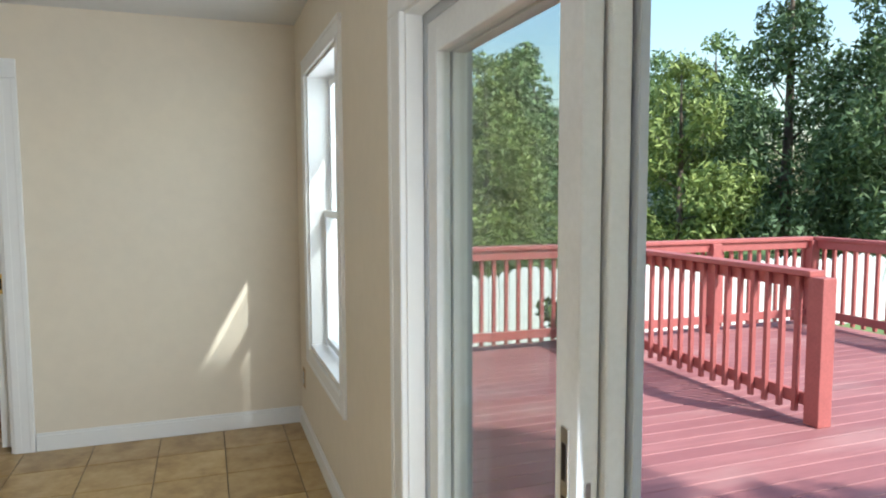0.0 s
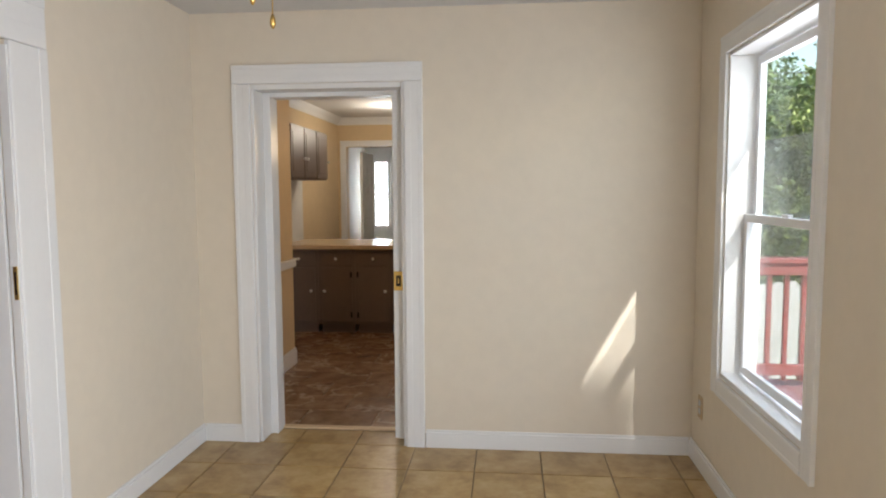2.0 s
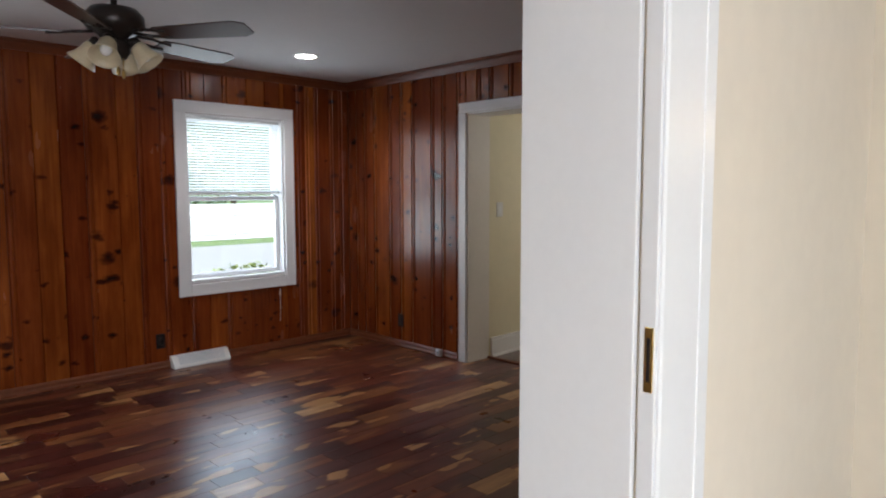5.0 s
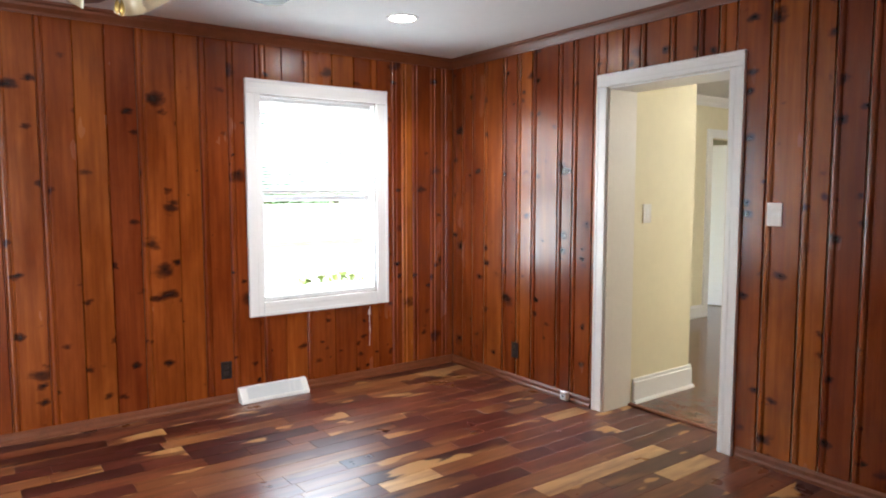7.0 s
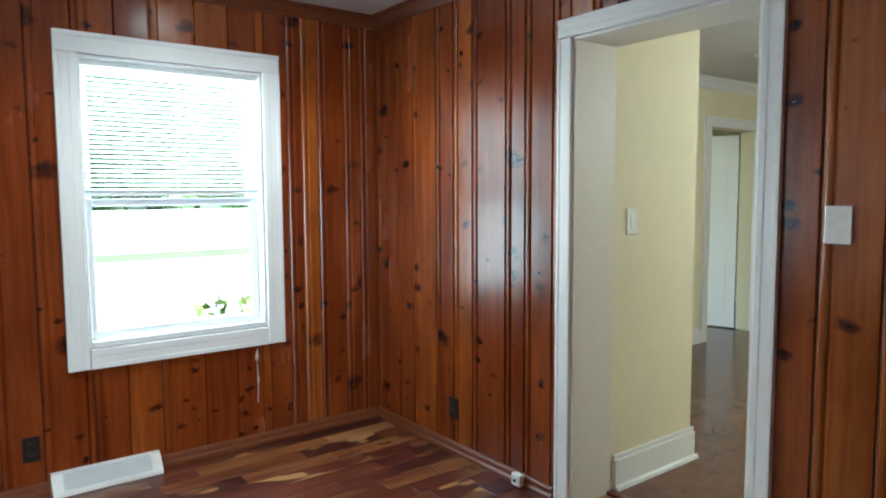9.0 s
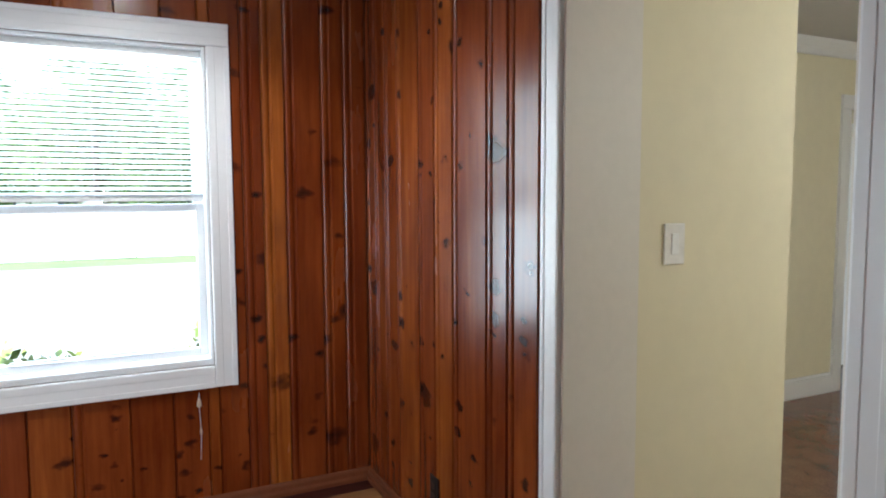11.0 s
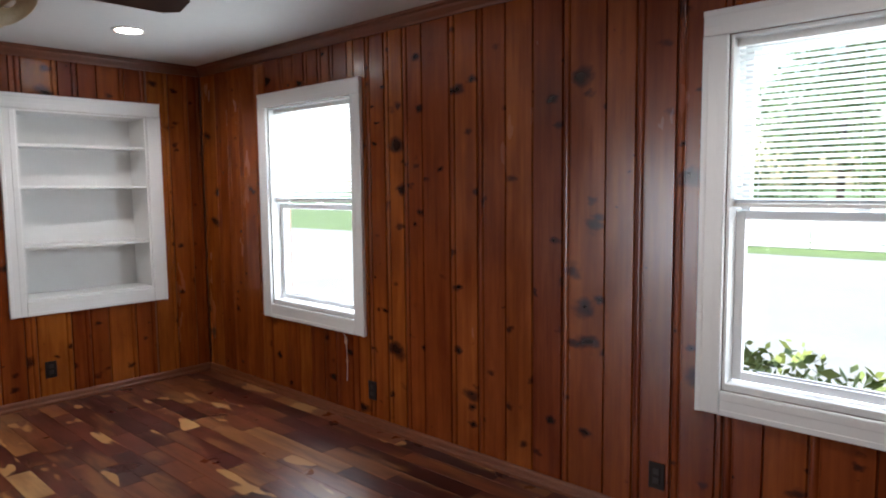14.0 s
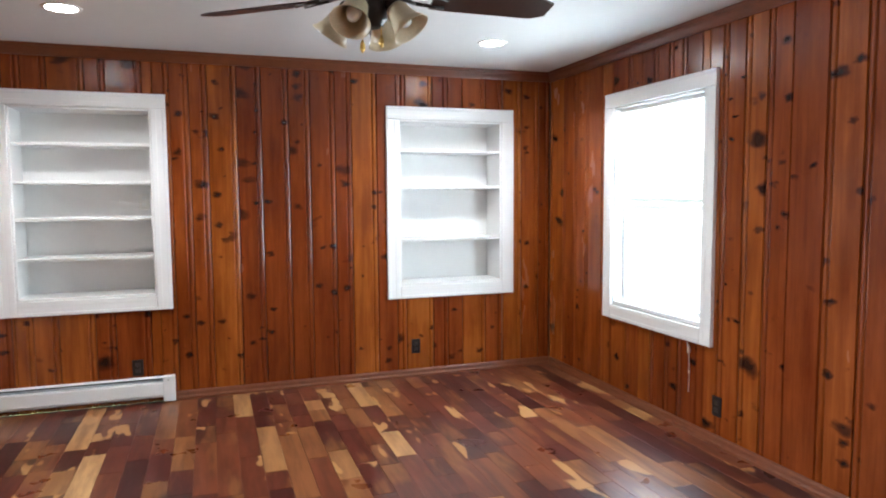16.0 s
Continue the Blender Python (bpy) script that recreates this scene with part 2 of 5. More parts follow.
GROUT = plain("grout", (0.20, 0.155, 0.10), 0.9, 0, 0.15, 20, 0.2, 200)
GROUT2 = plain("grey_grout", (0.34, 0.28, 0.22), 0.9, 0, 0.15, 20, 0.2, 200)
SUBFLOOR = plain("dark_joint", (0.03, 0.014, 0.010), 0.6)
HALLWOOD = plain("hall_wood_floor", (0.15, 0.068, 0.040), 0.16, 0, 0.4, 9)
PINE = pine("knotty_pine")
PINEDARK = plain("stained_pine_moulding", (0.15, 0.042, 0.014), 0.38, 0, 0.25, 14)
PLANK = plank("acacia_floor")
FLOORTILE = tile("ochre_ceramic_tile", (0.30, 0.185, 0.065), (0.45, 0.305, 0.125), (0.56, 0.42, 0.21), 0.30)
SLATE = tile("brown_slate_tile", (0.18, 0.098, 0.056), (0.31, 0.185, 0.11), (0.42, 0.28, 0.175), 0.26, (0.70, 0.58, 0.44))
DECK = deck_paint("red_deck_paint")
RAIL = plain("red_rail_paint", (0.40, 0.115, 0.105), 0.5, 0, 0.16, 7, 0.1, 80)
FENCE = plain("white_fence_paint", (0.76, 0.76, 0.74), 0.6, 0, 0.06, 3)
GRASS = plain("grass", (0.10, 0.15, 0.045), 0.9, 0, 0.4, 0.7, 0.4, 20)
PAVE = plain("pale_concrete", (0.27, 0.26, 0.245), 0.85, 0, 0.1, 0.8, 0.2, 60)
BARK = plain("bark", (0.12, 0.085, 0.06), 0.9, 0, 0.35, 9, 0.6, 30)
POLE = plain("weathered_pole", (0.30, 0.26, 0.22), 0.85, 0, 0.2, 8)
ROOF = plain("brown_roof_shingle", (0.20, 0.15, 0.125), 0.85, 0, 0.2, 6)
DARKGLASS = plain("dark_window_glass", (0.06, 0.07, 0.08), 0.1)
CONIFER = leaf("conifer_leaf", (0.05, 0.085, 0.035), (0.15, 0.21, 0.085))
LIME = leaf("yellow_green_leaf", (0.12, 0.17, 0.04), (0.30, 0.35, 0.10))
BROAD = leaf("broad_leaf", (0.08, 0.13, 0.04), (0.22, 0.30, 0.11))
GLASS = clear_glass("clear_glass")
SCREEN = mesh_screen("insect_screen")
SCREEN2 = mesh_screen("dense_insect_screen", 0.28)
SHADE = plain("amber_frosted_glass", (0.62, 0.52, 0.34), 0.3, 0, 0.12, 20)
LIT = glowing("lit_can_lens", (1.0, 0.93, 0.82), 14)
LITSHADE = glowing("lit_amber_shade", (1.0, 0.62, 0.18), 4)
SLAT = plain("blind_slat", (0.80, 0.81, 0.80), 0.45)
BLIND = plain("translucent_blind_slat", (0.82, 0.83, 0.82), 0.45)
bn, bl = BLIND.node_tree.nodes, BLIND.node_tree.links
thin, blend = bn.new("ShaderNodeBsdfTranslucent"), bn.new("ShaderNodeMixShader")
thin.inputs[0].default_value, blend.inputs[0].default_value = (0.80, 0.84, 0.84, 1), 0.55
bl.new(bn["Principled BSDF"].outputs[0], blend.inputs[1])
bl.new(thin.outputs[0], blend.inputs[2])
bl.new(blend.outputs[0], bn["Material Output"].inputs[0])
PATCH = plain("torn_plaster", (0.55, 0.42, 0.30), 0.9, 0, 0.25, 40, 0.5, 60)

# ---- building helpers ----


def box(bm, x0, y0, z0, x1, y1, z1, bev=0.0):
    m = Matrix.LocRotScale(((x0 + x1) / 2, (y0 + y1) / 2, (z0 + z1) / 2), None, (abs(x1 - x0), abs(y1 - y0), abs(z1 - z0)))
    r = bmesh.ops.create_cube(bm, size=1.0, matrix=m)
    if bev:
        es = list({e for v in r["verts"] for e in v.link_edges})
        bmesh.ops.bevel(bm, geom=es, offset=bev, segments=2, profile=0.5, affect="EDGES")
    return bm


def boxes(*rows, bev=0.0):
    bm = bmesh.new()
    for r in rows:
        box(bm, *r, bev=bev)
    return bm


def lathe(bm, prof, at=(0, 0, 0), seg=24, turn=None):
    """A turned shape from (radius, height) pairs; turn: a matrix for its axis."""
    m = Matrix.Translation(at) @ (turn or Matrix())
    rings = []
    for r, z in prof:
        rings.append([bm.verts.new(m @ Vector((r * math.cos(a), r * math.sin(a), z))) for a in (2 * math.pi * i / seg for i in range(seg))])
    for a, b in zip(rings, rings[1:]):
        for i in range(seg):
            f = bm.faces.new((a[i], a[(i + 1) % seg], b[(i + 1) % seg], b[i]))
            f.smooth = True
    bm.faces.new(rings[0][::-1])
    bm.faces.new(rings[-1])
    return bm


def rod(bm, a, b, r0, r1=None, seg=8):
    a, b = Vector(a), Vector(b)
    q = (b - a).to_track_quat("Z", "Y").to_matrix().to_4x4()
    return lathe(bm, [(r0, 0), (r1 or r0, (b - a).length)], a, seg, q)


def part(name, bm, mat, parent=None, label=""):
    me = bpy.data.meshes.new(name)
    bmesh.ops.recalc_face_normals(bm, faces=bm.faces)
    bm.to_mesh(me)
    bm.free()
    me.materials.append(mat)
    ob = new(name, me)
    ob.parent = parent
    if label:
        tagged(ob, label)
    return ob


def thing(name, at, label, category, group="", kind=""):
    ob = new(name)
    ob.empty_display_size = 0.1
    ob.location = at
    return tagged(ob, label, category, group, kind)


def setting(name, bm, mat, label, category):
    return tagged(part(name, bm, mat), label, category, kind="structure")


def wall_mesh(axis, d0, d1, a0, a1, z0, z1, holes=()):
    """A wall between d0 and d1 along axis, running a0 to a1, with openings (a0, a1, z0, z1) cut through."""
    aa = sorted({a0, a1, *[h[0] for h in holes], *[h[1] for h in holes]})
    zz = sorted({z0, z1, *[h[2] for h in holes], *[h[3] for h in holes]})
    bm = bmesh.new()
    for p, q in zip(aa, aa[1:]):
        run = None
        for u, v in zip(zz, zz[1:]):
            cut = any(h[0] <= p and q <= h[1] and h[2] <= u and v <= h[3] for h in holes)
            if cut:
                run = None
                continue
            if axis == "x":
                box(bm, d0, p, u, d1, q, v)
            else:
                box(bm, p, d0, u, q, d1, v)
    bmesh.ops.remove_doubles(bm, verts=bm.verts, dist=1e-5)
    seen = {}
    for f in bm.faces:
        seen.setdefault(tuple(round(c, 4) for c in f.calc_center_median()), []).append(f)
    twin = [f for fs in seen.values() if len(fs) > 1 for f in fs]
    bmesh.ops.delete(bm, geom=twin, context="FACES")
    return bm


def casing_strip(bm, u0, u1, v0, v1, depth, place, side):
    """One moulded board of a casing: three steps of thickness. place maps (along wall, up, out) to the room."""
    if side in "LR":
        w = u1 - u0
        steps = [(u0 + 0.0008, u1 - 0.0008, v0 + 0.0008, v1 - 0.0008, depth * 0.86)]
        inner = (u0 + w * 0.62, u1 - 0.004) if side == "L" else (u0 + 0.004, u1 - w * 0.62)
        outer = (u0, u0 + w * 0.24) if side == "L" else (u1 - w * 0.24, u1)
        steps += [(*outer, v0, v1, depth), (*inner, v0 + 0.0016, v1 - 0.0016, depth * 0.93)]
    else:
        h = v1 - v0
        inner = (v0 + 0.004, v0 + h * 0.38) if side == "T" else (v1 - h * 0.38, v1 - 0.004)
        outer = (v1 - h * 0.24, v1) if side == "T" else (v0, v0 + h * 0.24)
        steps = [(u0 + 0.0008, u1 - 0.0008, v0 + 0.0008, v1 - 0.0008, depth * 0.86), (u0, u1, *outer, depth), (u0 + 0.0016, u1 - 0.0016, *inner, depth * 0.93)]
    for a, b, c, d, k in steps:
        p, q = place(a, c, -0.002 - k * 0.05), place(b, d, k)
        box(bm, *[min(s, t) for s, t in zip(p, q)], *[max(s, t) for s, t in zip(p, q)], bev=0.003)


def on_wall(axis, d, sign):
    """Maps (along, up, out) to the room for a wall face at d whose room side lies towards sign."""
    if axis == "x":
        return lambda a, z, o: (d + sign * o, a, z)
    return lambda a, z, o: (a, d + sign * o, z)


def casing(parent, place, a0, a1, z0, z1, w, depth, bottom=False, mat=None):
    """Boards of w round the opening a0..a1, z0..z1."""
    zb = z0 - w if bottom else z0
    for side, rect in (("L", (a0 - w, a0, zb, z1)), ("R", (a1, a1 + w, zb, z1)), ("T", (a0 - w, a1 + w, z1 + 0.0005, z1 + w))):
        bm = bmesh.new()
        casing_strip(bm, *rect, depth, place, side)
        part("casing_board", bm, mat or WHITE, parent)
    if bottom:
        bm = bmesh.new()
        casing_strip(bm, a0 + 0.0005, a1 - 0.0005, z0 - w, z0, depth, place, "B")
        part("casing_board", bm, mat or WHITE, parent)


def flat_box(place, a0, a1, z0, z1, o0, o1, bev=0.0, bm=None):
    p, q = place(a0, z0, o0), place(a1, z1, o1)
    return box(bm or bmesh.new(), *[min(s, t) for s, t in zip(p, q)], *[max(s, t) for s, t in zip(p, q)], bev=bev)


def frame_mesh(place, a0, a1, z0, z1, w, o0, o1, bev=0.003, wb=None):
    bm = bmesh.new()
    wb = wb or w
    flat_box(place, a0, a0 + w, z0, z1, o0, o1, bev, bm)
    flat_box(place, a1 - w, a1, z0, z1, o0, o1, bev, bm)
    flat_box(place, a0 + w, a1 - w, z1 - w, z1, o0, o1, bev, bm)
    flat_box(place, a0 + w, a1 - w, z0, z0 + wb, o0, o1, bev, bm)
    return bm

# ---- plan ----
BX0, BX1, BY0, BY1, BZ = -1.345, 1.48, -0.70, 4.79, 2.485      # breakfast room
PX0, PX1, PY0, PY1, PZ = -6.245, -1.65, 0.34, 6.295, 2.525     # panelled room
E_OUT, W_OUT = 1.65, -6.42
EW = (3.39, 4.33, 0.57, 2.11)       # east window
SL = (0.75, 2.38, 0.0, 1.97)        # sliding door
KD = (-1.0, -0.12, 0.0, 2.085)      # kitchen doorway
PK = (1.55, 3.335, 0.0, 2.03)       # pocket-door opening
HD = (-4.603, -3.768, 0.0, 2.108)    # hall doorway
W1 = (4.63, 5.55, 0.68, 2.115)
W2 = (1.33, 2.29, 0.68, 2.115)
N1 = (-3.065, -2.18, 0.785, 2.115)
N2 = (-5.785, -4.89, 0.76, 2.095)

setting("wall_east", wall_mesh("x", BX1, E_OUT, BY0, 5.03, -0.3, BZ, [EW, SL]), CREAM, "cream painted wall with a window and a sliding door", "wall")
setting("wall_north_breakfast", wall_mesh("y", BY1, 5.03, BX0, BX1, 0, BZ, [KD]), CREAM, "cream painted wall with a doorway to the kitchen", "wall")
setting("wall_between_rooms", wall_mesh("x", -1.63, BX0, BY0, 5.03, 0, BZ, [PK]), CREAM, "cream painted wall with a wide pocket-door opening", "wall")
setting("wall_south_breakfast", wall_mesh("y", BY0 - 0.15, BY0, -1.63, E_OUT, 0, BZ), CREAM, "plain cream painted wall", "wall")
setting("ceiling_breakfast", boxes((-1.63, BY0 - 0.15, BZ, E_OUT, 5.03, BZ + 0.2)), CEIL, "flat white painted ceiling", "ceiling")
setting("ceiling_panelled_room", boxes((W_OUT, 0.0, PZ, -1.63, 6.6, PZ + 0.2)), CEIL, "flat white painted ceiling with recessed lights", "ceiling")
setting("roof_eave", boxes((E_OUT, -3, 2.56, 2.08, 9, 2.72), (1.62, -3, 2.69, 1.66, 9, 3.2)), SIDING, "white painted roof overhang", "eave")
wall_west = setting("wall_west", wall_mesh("x", W_OUT, PX0 - 0.012, 0.0, 6.6, -0.6, PZ, [W1, W2]), PINEDARK, "varnished knotty pine board wall with two windows", "wall")
wall_north = setting("wall_north_panelled", wall_mesh("y", PY1 + 0.012, 6.56, PX0, -1.63, 0, PZ, [HD]), HALL, "varnished knotty pine board wall with a doorway to the hall", "wall")
wall_south = setting("wall_south_panelled", wall_mesh("y", 0.02, PY0 - 0.012, PX0, -1.63, 0, PZ, [N1, N2]), PINEDARK, "varnished knotty pine board wall with two built-in bookcases", "wall")
wall_east_panelled = setting("wall_east_panelled", wall_mesh("x", -1.642, -1.632, PY0, PY1, 0, PZ, [PK]), PINEDARK, "varnished knotty pine board wall round the pocket-door opening", "wall")
setting("wall_outer_north", boxes((-1.63, 5.03, 0, -1.45, 6.5, PZ)), HALL, "plain painted wall", "wall")

# floors
floor_tiles = setting("floor_breakfast", boxes((BX0, BY0, -0.12, BX1, 5.02, -0.006)), GROUT, "ochre ceramic tile floor with dark grout", "floor")
floor_wood = setting("floor_panelled_room", boxes((PX0 - 0.01, PY0 - 0.01, -0.12, BX0 - 0.002, 6.56, -0.005)), SUBFLOOR, "glossy mixed-tone acacia plank floor", "floor")
floor_kitchen = setting("floor_kitchen", boxes((-2.2, 5.03, -0.12, 1.6, 10.5, -0.006)), GROUT2, "brown slate-look tile floor with pale veins", "floor")
setting("floor_hall", boxes((-8.0, 6.562, -0.12, -2.4, 12.5, 0.0)), HALLWOOD, "dark glossy wood floor", "floor")
setting("doorway_threshold", boxes((KD[0], 5.02, 0.0, KD[1], 5.07, 0.012), bev=0.004), COUNTER, "light wood threshold strip in the kitchen doorway", "threshold")
setting("hall_threshold", boxes((HD[0], 6.540, 0.0, HD[1], 6.580, 0.014), bev=0.005), PINEDARK, "worn oak threshold strip in the hall doorway", "threshold")

setting("pocket_threshold", boxes((BX0 - 0.064, PK[0] + 0.001, 0.0, BX0 + 0.01, PK[1] - 0.001, 0.010), bev=0.003), PINEDARK, "stained wood threshold strip in the wide opening", "threshold")

# baseboards of the breakfast room
def baseboard(name, place, a0, a1, h, d, mat=WHITE, label="white painted wooden baseboard"):
    bm = flat_box(place, a0, a1, 0.0, h * 0.86, 0.0, d, 0.003)
    flat_box(place, a0, a1, h * 0.86, h, 0.0, d * 0.6, 0.003, bm)
    return setting(name, bm, mat, label, "baseboard")

bN, bW, bE = on_wall("y", BY1, -1), on_wall("x", BX0, 1), on_wall("x", BX1, -1)
baseboard("baseboard", bN, KD[1] + 0.11, BX1 - 0.016, 0.105, 0.016)
baseboard("baseboard", bN, BX0 + 0.016, KD[0] - 0.105, 0.105, 0.016)
baseboard("baseboard", bW, PK[1] + 0.215, BY1 - 0.001, 0.105, 0.016)
baseboard("baseboard", bE, SL[1] + 0.15, BY1 - 0.001, 0.105, 0.016)


# ---- windows ----
def sash(win, place, a0, a1, z0, z1, o, name):
    s = part(name, frame_mesh(place, a0, a1, z0, z1, 0.036, o, o + 0.03), VINYL, win)
    part("pane", flat_box(place, a0 + 0.032, a1 - 0.032, z0 + 0.032, z1 - 0.032, o + 0.012, o + 0.017), GLASS, s, "clear window glass")
    return s


def double_hung(name, axis, d, sign, hole, back, label, w, depth, bottom=True):
    """A double-hung window: casing, jamb liner, two sashes; back is the depth of the sashes behind the wall face."""
    a0, a1, z0, z1 = hole
    win = thing(name, (0, 0, 0), label, "window", kind="structure")
    pl = on_wall(axis, d, sign)
    casing(win, pl, a0, a1, z0, z1, w, depth, bottom)
    part("window_frame", frame_mesh(pl, a0 + 0.001, a1 - 0.001, z0 + 0.001, z1 - 0.001, 0.014, -back - 0.075, -0.001), WHITE, win)
    part("window_sill", flat_box(pl, a0 + 0.015, a1 - 0.015, z0 + 0.015, z0 + 0.032, -back + 0.01, 0.004, 0.003), WHITE, win)
    zm = z0 + (z1 - z0) * 0.502
    i0, i1 = a0 + 0.016, a1 - 0.016
    lo = sash(win, pl, i0, i1, z0 + 0.034, zm + 0.02, -back - 0.03, "lower_sash")
    part("lift_rail", flat_box(pl, i0 + 0.1, i1 - 0.1, z0 + 0.075, z0 + 0.085, -back, -back + 0.012, 0.002), VINYL, lo)
    sash(win, pl, i0 + 0.006, i1 - 0.006, zm - 0.02, z1 - 0.026, -back - 0.066, "upper_sash")
    part("sash_lock", flat_box(pl, (a0 + a1) / 2 - 0.03, (a0 + a1) / 2 + 0.03, zm + 0.021, zm + 0.033, -back - 0.025, -back - 0.004, 0.003), VINYL, lo)
    return win


def blind(axis, d, sign, hole, back, drop):
    a0, a1, z0, z1 = hole
    pl = on_wall(axis, d, sign)
    b = thing("window_blind", (0, 0, 0), "white aluminium mini blind drawn halfway down the window", "blind", "blinds at the windows")
    part("head_rail", flat_box(pl, a0 + 0.017, a1 - 0.017, z1 - 0.045, z1 - 0.017, -back + 0.006, -back + 0.032, 0.002), SLAT, b)
    z = z1 - 0.062
    while z > drop + 0.02:
        bm = bmesh.new()
        p = [pl(a0 + 0.019, z - 0.006, -back + 0.008), pl(a1 - 0.019, z - 0.006, -back + 0.008), pl(a1 - 0.019, z + 0.002, -back + 0.019), pl(a0 + 0.019, z + 0.002, -back + 0.019), pl(a0 + 0.019, z + 0.005, -back + 0.030), pl(a1 - 0.019, z + 0.005, -back + 0.030)]
        v = [bm.verts.new(c) for c in p]
        bm.faces.new((v[0], v[1], v[2], v[3]))
        bm.faces.new((v[3], v[2], v[5], v[4]))
        part("slat", bm, BLIND, b)
        z -= 0.0235
    part("bottom_rail", flat_box(pl, a0 + 0.018, a1 - 0.018, drop - 0.012, drop + 0.004, -back + 0.008, -back + 0.030, 0.002), SLAT, b)
    part("stacked_slats", flat_box(pl, a0 + 0.019, a1 - 0.019, drop + 0.006, drop + 0.018, -back + 0.008, -back + 0.030), GREY_VINYL, b)
    for f in (0.12, 0.5, 0.88):
        c = a0 + (a1 - a0) * f
        part("ladder_cord", flat_box(pl, c - 0.001, c + 0.001, drop, z1 - 0.03, -back + 0.031, -back + 0.033), SLAT, b)
    return b


double_hung("window_1", "x", PX0, 1, W1, 0.075, "white double-hung window with moulded casing, blind half drawn", 0.10, 0.024)
double_hung("window_2", "x", PX0, 1, W2, 0.075, "white double-hung window with moulded casing, blind half drawn", 0.10, 0.024)
w3 = double_hung("window_3", "x", BX1, -1, EW, 0.085, "white double-hung window in a deep reveal, no blind", 0.085, 0.018)
part("insect_screen", boxes((BX1 + 0.155, EW[0] + 0.03, EW[2] + 0.03, BX1 + 0.157, EW[1] - 0.03, 1.70)), SCREEN2, w3, "grey half insect screen")
blind("x", PX0, 1, W1, 0.070, 1.445)
blind("x", PX0, 1, W2, 0.070, 1.445)
for wy, zz in ((5.475, 0.52), (2.20, 0.53)):
    cord = thing("blind_cord", (PX0, wy, zz), "pale pull cord with tassel hanging below a window", "cord")
    bm = bmesh.new()
    rod(bm, (0.030, 0, 0.045), (0.016, 0.0, -0.02), 0.0016)
    rod(bm, (0.016, 0.0, -0.02), (0.014, 0.006, -0.15), 0.0014)
    rod(bm, (0.014, 0.006, -0.15), (0.014, 0.0, -0.27), 0.0012)
    part("string", bm, SLAT, cord)
    part("tassel", lathe(bmesh.new(), [(0.003, 0.03), (0.010, 0.005), (0.011, -0.012), (0.004, -0.02)], (0.018, 0, -0.005), 10), PATCH, cord)
    part("tassel", lathe(bmesh.new(), [(0.003, 0.02), (0.007, 0.0), (0.003, -0.014)], (0.016, 0.005, -0.14), 10), PATCH, cord)

# ---- doors ----
kd = thing("door_1", (0, 0, 0), "white cased kitchen doorway with a pocket door mostly slid away", "doorway", kind="structure")
casing(kd, bN, KD[0], KD[1], 0.0, KD[3], 0.105, 0.022)
part("jamb", boxes((KD[0], BY1 + 0.001, 0, KD[0] + 0.018, 5.05, KD[3]), (KD[0] + 0.018, BY1 + 0.14, 0, KD[0] + 0.063, 5.05, KD[3]), bev=0.003), WHITE, kd)
part("jamb", boxes((KD[1] - 0.018, BY1 + 0.001, 0, KD[1], BY1 + 0.085, KD[3]), (KD[1] - 0.018, BY1 + 0.14, 0, KD[1], 5.05, KD[3]), bev=0.003), WHITE, kd)
part("head_jamb", boxes((KD[0] + 0.018, BY1 + 0.001, KD[3] - 0.03, KD[1] - 0.0185, BY1 + 0.139, KD[3]), (KD[0] + 0.0635, BY1 + 0.14, KD[3] - 0.055, KD[1] - 0.018, 5.05, KD[3]), bev=0.003), WHITE, kd)
pd = part("pocket_door", boxes((KD[1] - 0.085, BY1 + 0.092, 0.012, KD[1] + 0.0, BY1 + 0.130, KD[3] - 0.031), bev=0.003), WHITE, kd)
part("latch_plate", boxes((KD[1] - 0.083, BY1 + 0.0875, 0.90, KD[1] - 0.022, BY1 + 0.0925, 1.012), bev=0.002), BRASS, pd, "polished brass privacy latch plate")
part("latch_recess", boxes((KD[1] - 0.070, BY1 + 0.0860, 0.925, KD[1] - 0.042, BY1 + 0.0880, 0.988), bev=0.0008), DARKMET, pd)
part("latch_turn", boxes((KD[1] - 0.060, BY1 + 0.083, 0.94, KD[1] - 0.052, BY1 + 0.0862, 0.972), bev=0.001), BRASS, pd)

pk = thing("door_2", (0, 0, 0), "wide white cased opening with a pocket door slid into the wall", "doorway", kind="structure")
casing(pk, bW, PK[0], PK[1], 0.0, PK[3], 0.205, 0.020)
ppl = on_wall("x", -1.65, -1)
for y0, y1 in ((PK[0], PK[0] + 0.016), (PK[1] - 0.016, PK[1])):
    part("jamb", boxes((-1.652, y0, 0, BX0 - 0.030, y1, PK[3]), bev=0.003), WHITE, pk)
part("head_jamb", boxes((-1.652, PK[0] + 0.016, PK[3] - 0.018, BX0 - 0.030, PK[1] - 0.016, PK[3]), bev=0.003), WHITE, pk)
pd2 = part("pocket_door", boxes((BX0 - 0.022, PK[1] - 0.010, 0.012, BX0 + 0.012, PK[1] + 0.0, PK[3] - 0.02), bev=0.002), WHITE, pk)
part("edge_pull", boxes((BX0 - 0.009, PK[1] - 0.013, 1.085, BX0 + 0.008, PK[1] - 0.0095, 1.21), bev=0.001), BRASS, pd2, "brass edge pull on the door edge")
part("edge_pull_slot", boxes((BX0 - 0.004, PK[1] - 0.0145, 1.105, BX0 + 0.003, PK[1] - 0.0125, 1.19), bev=0.0005), DARKMET, pd2)

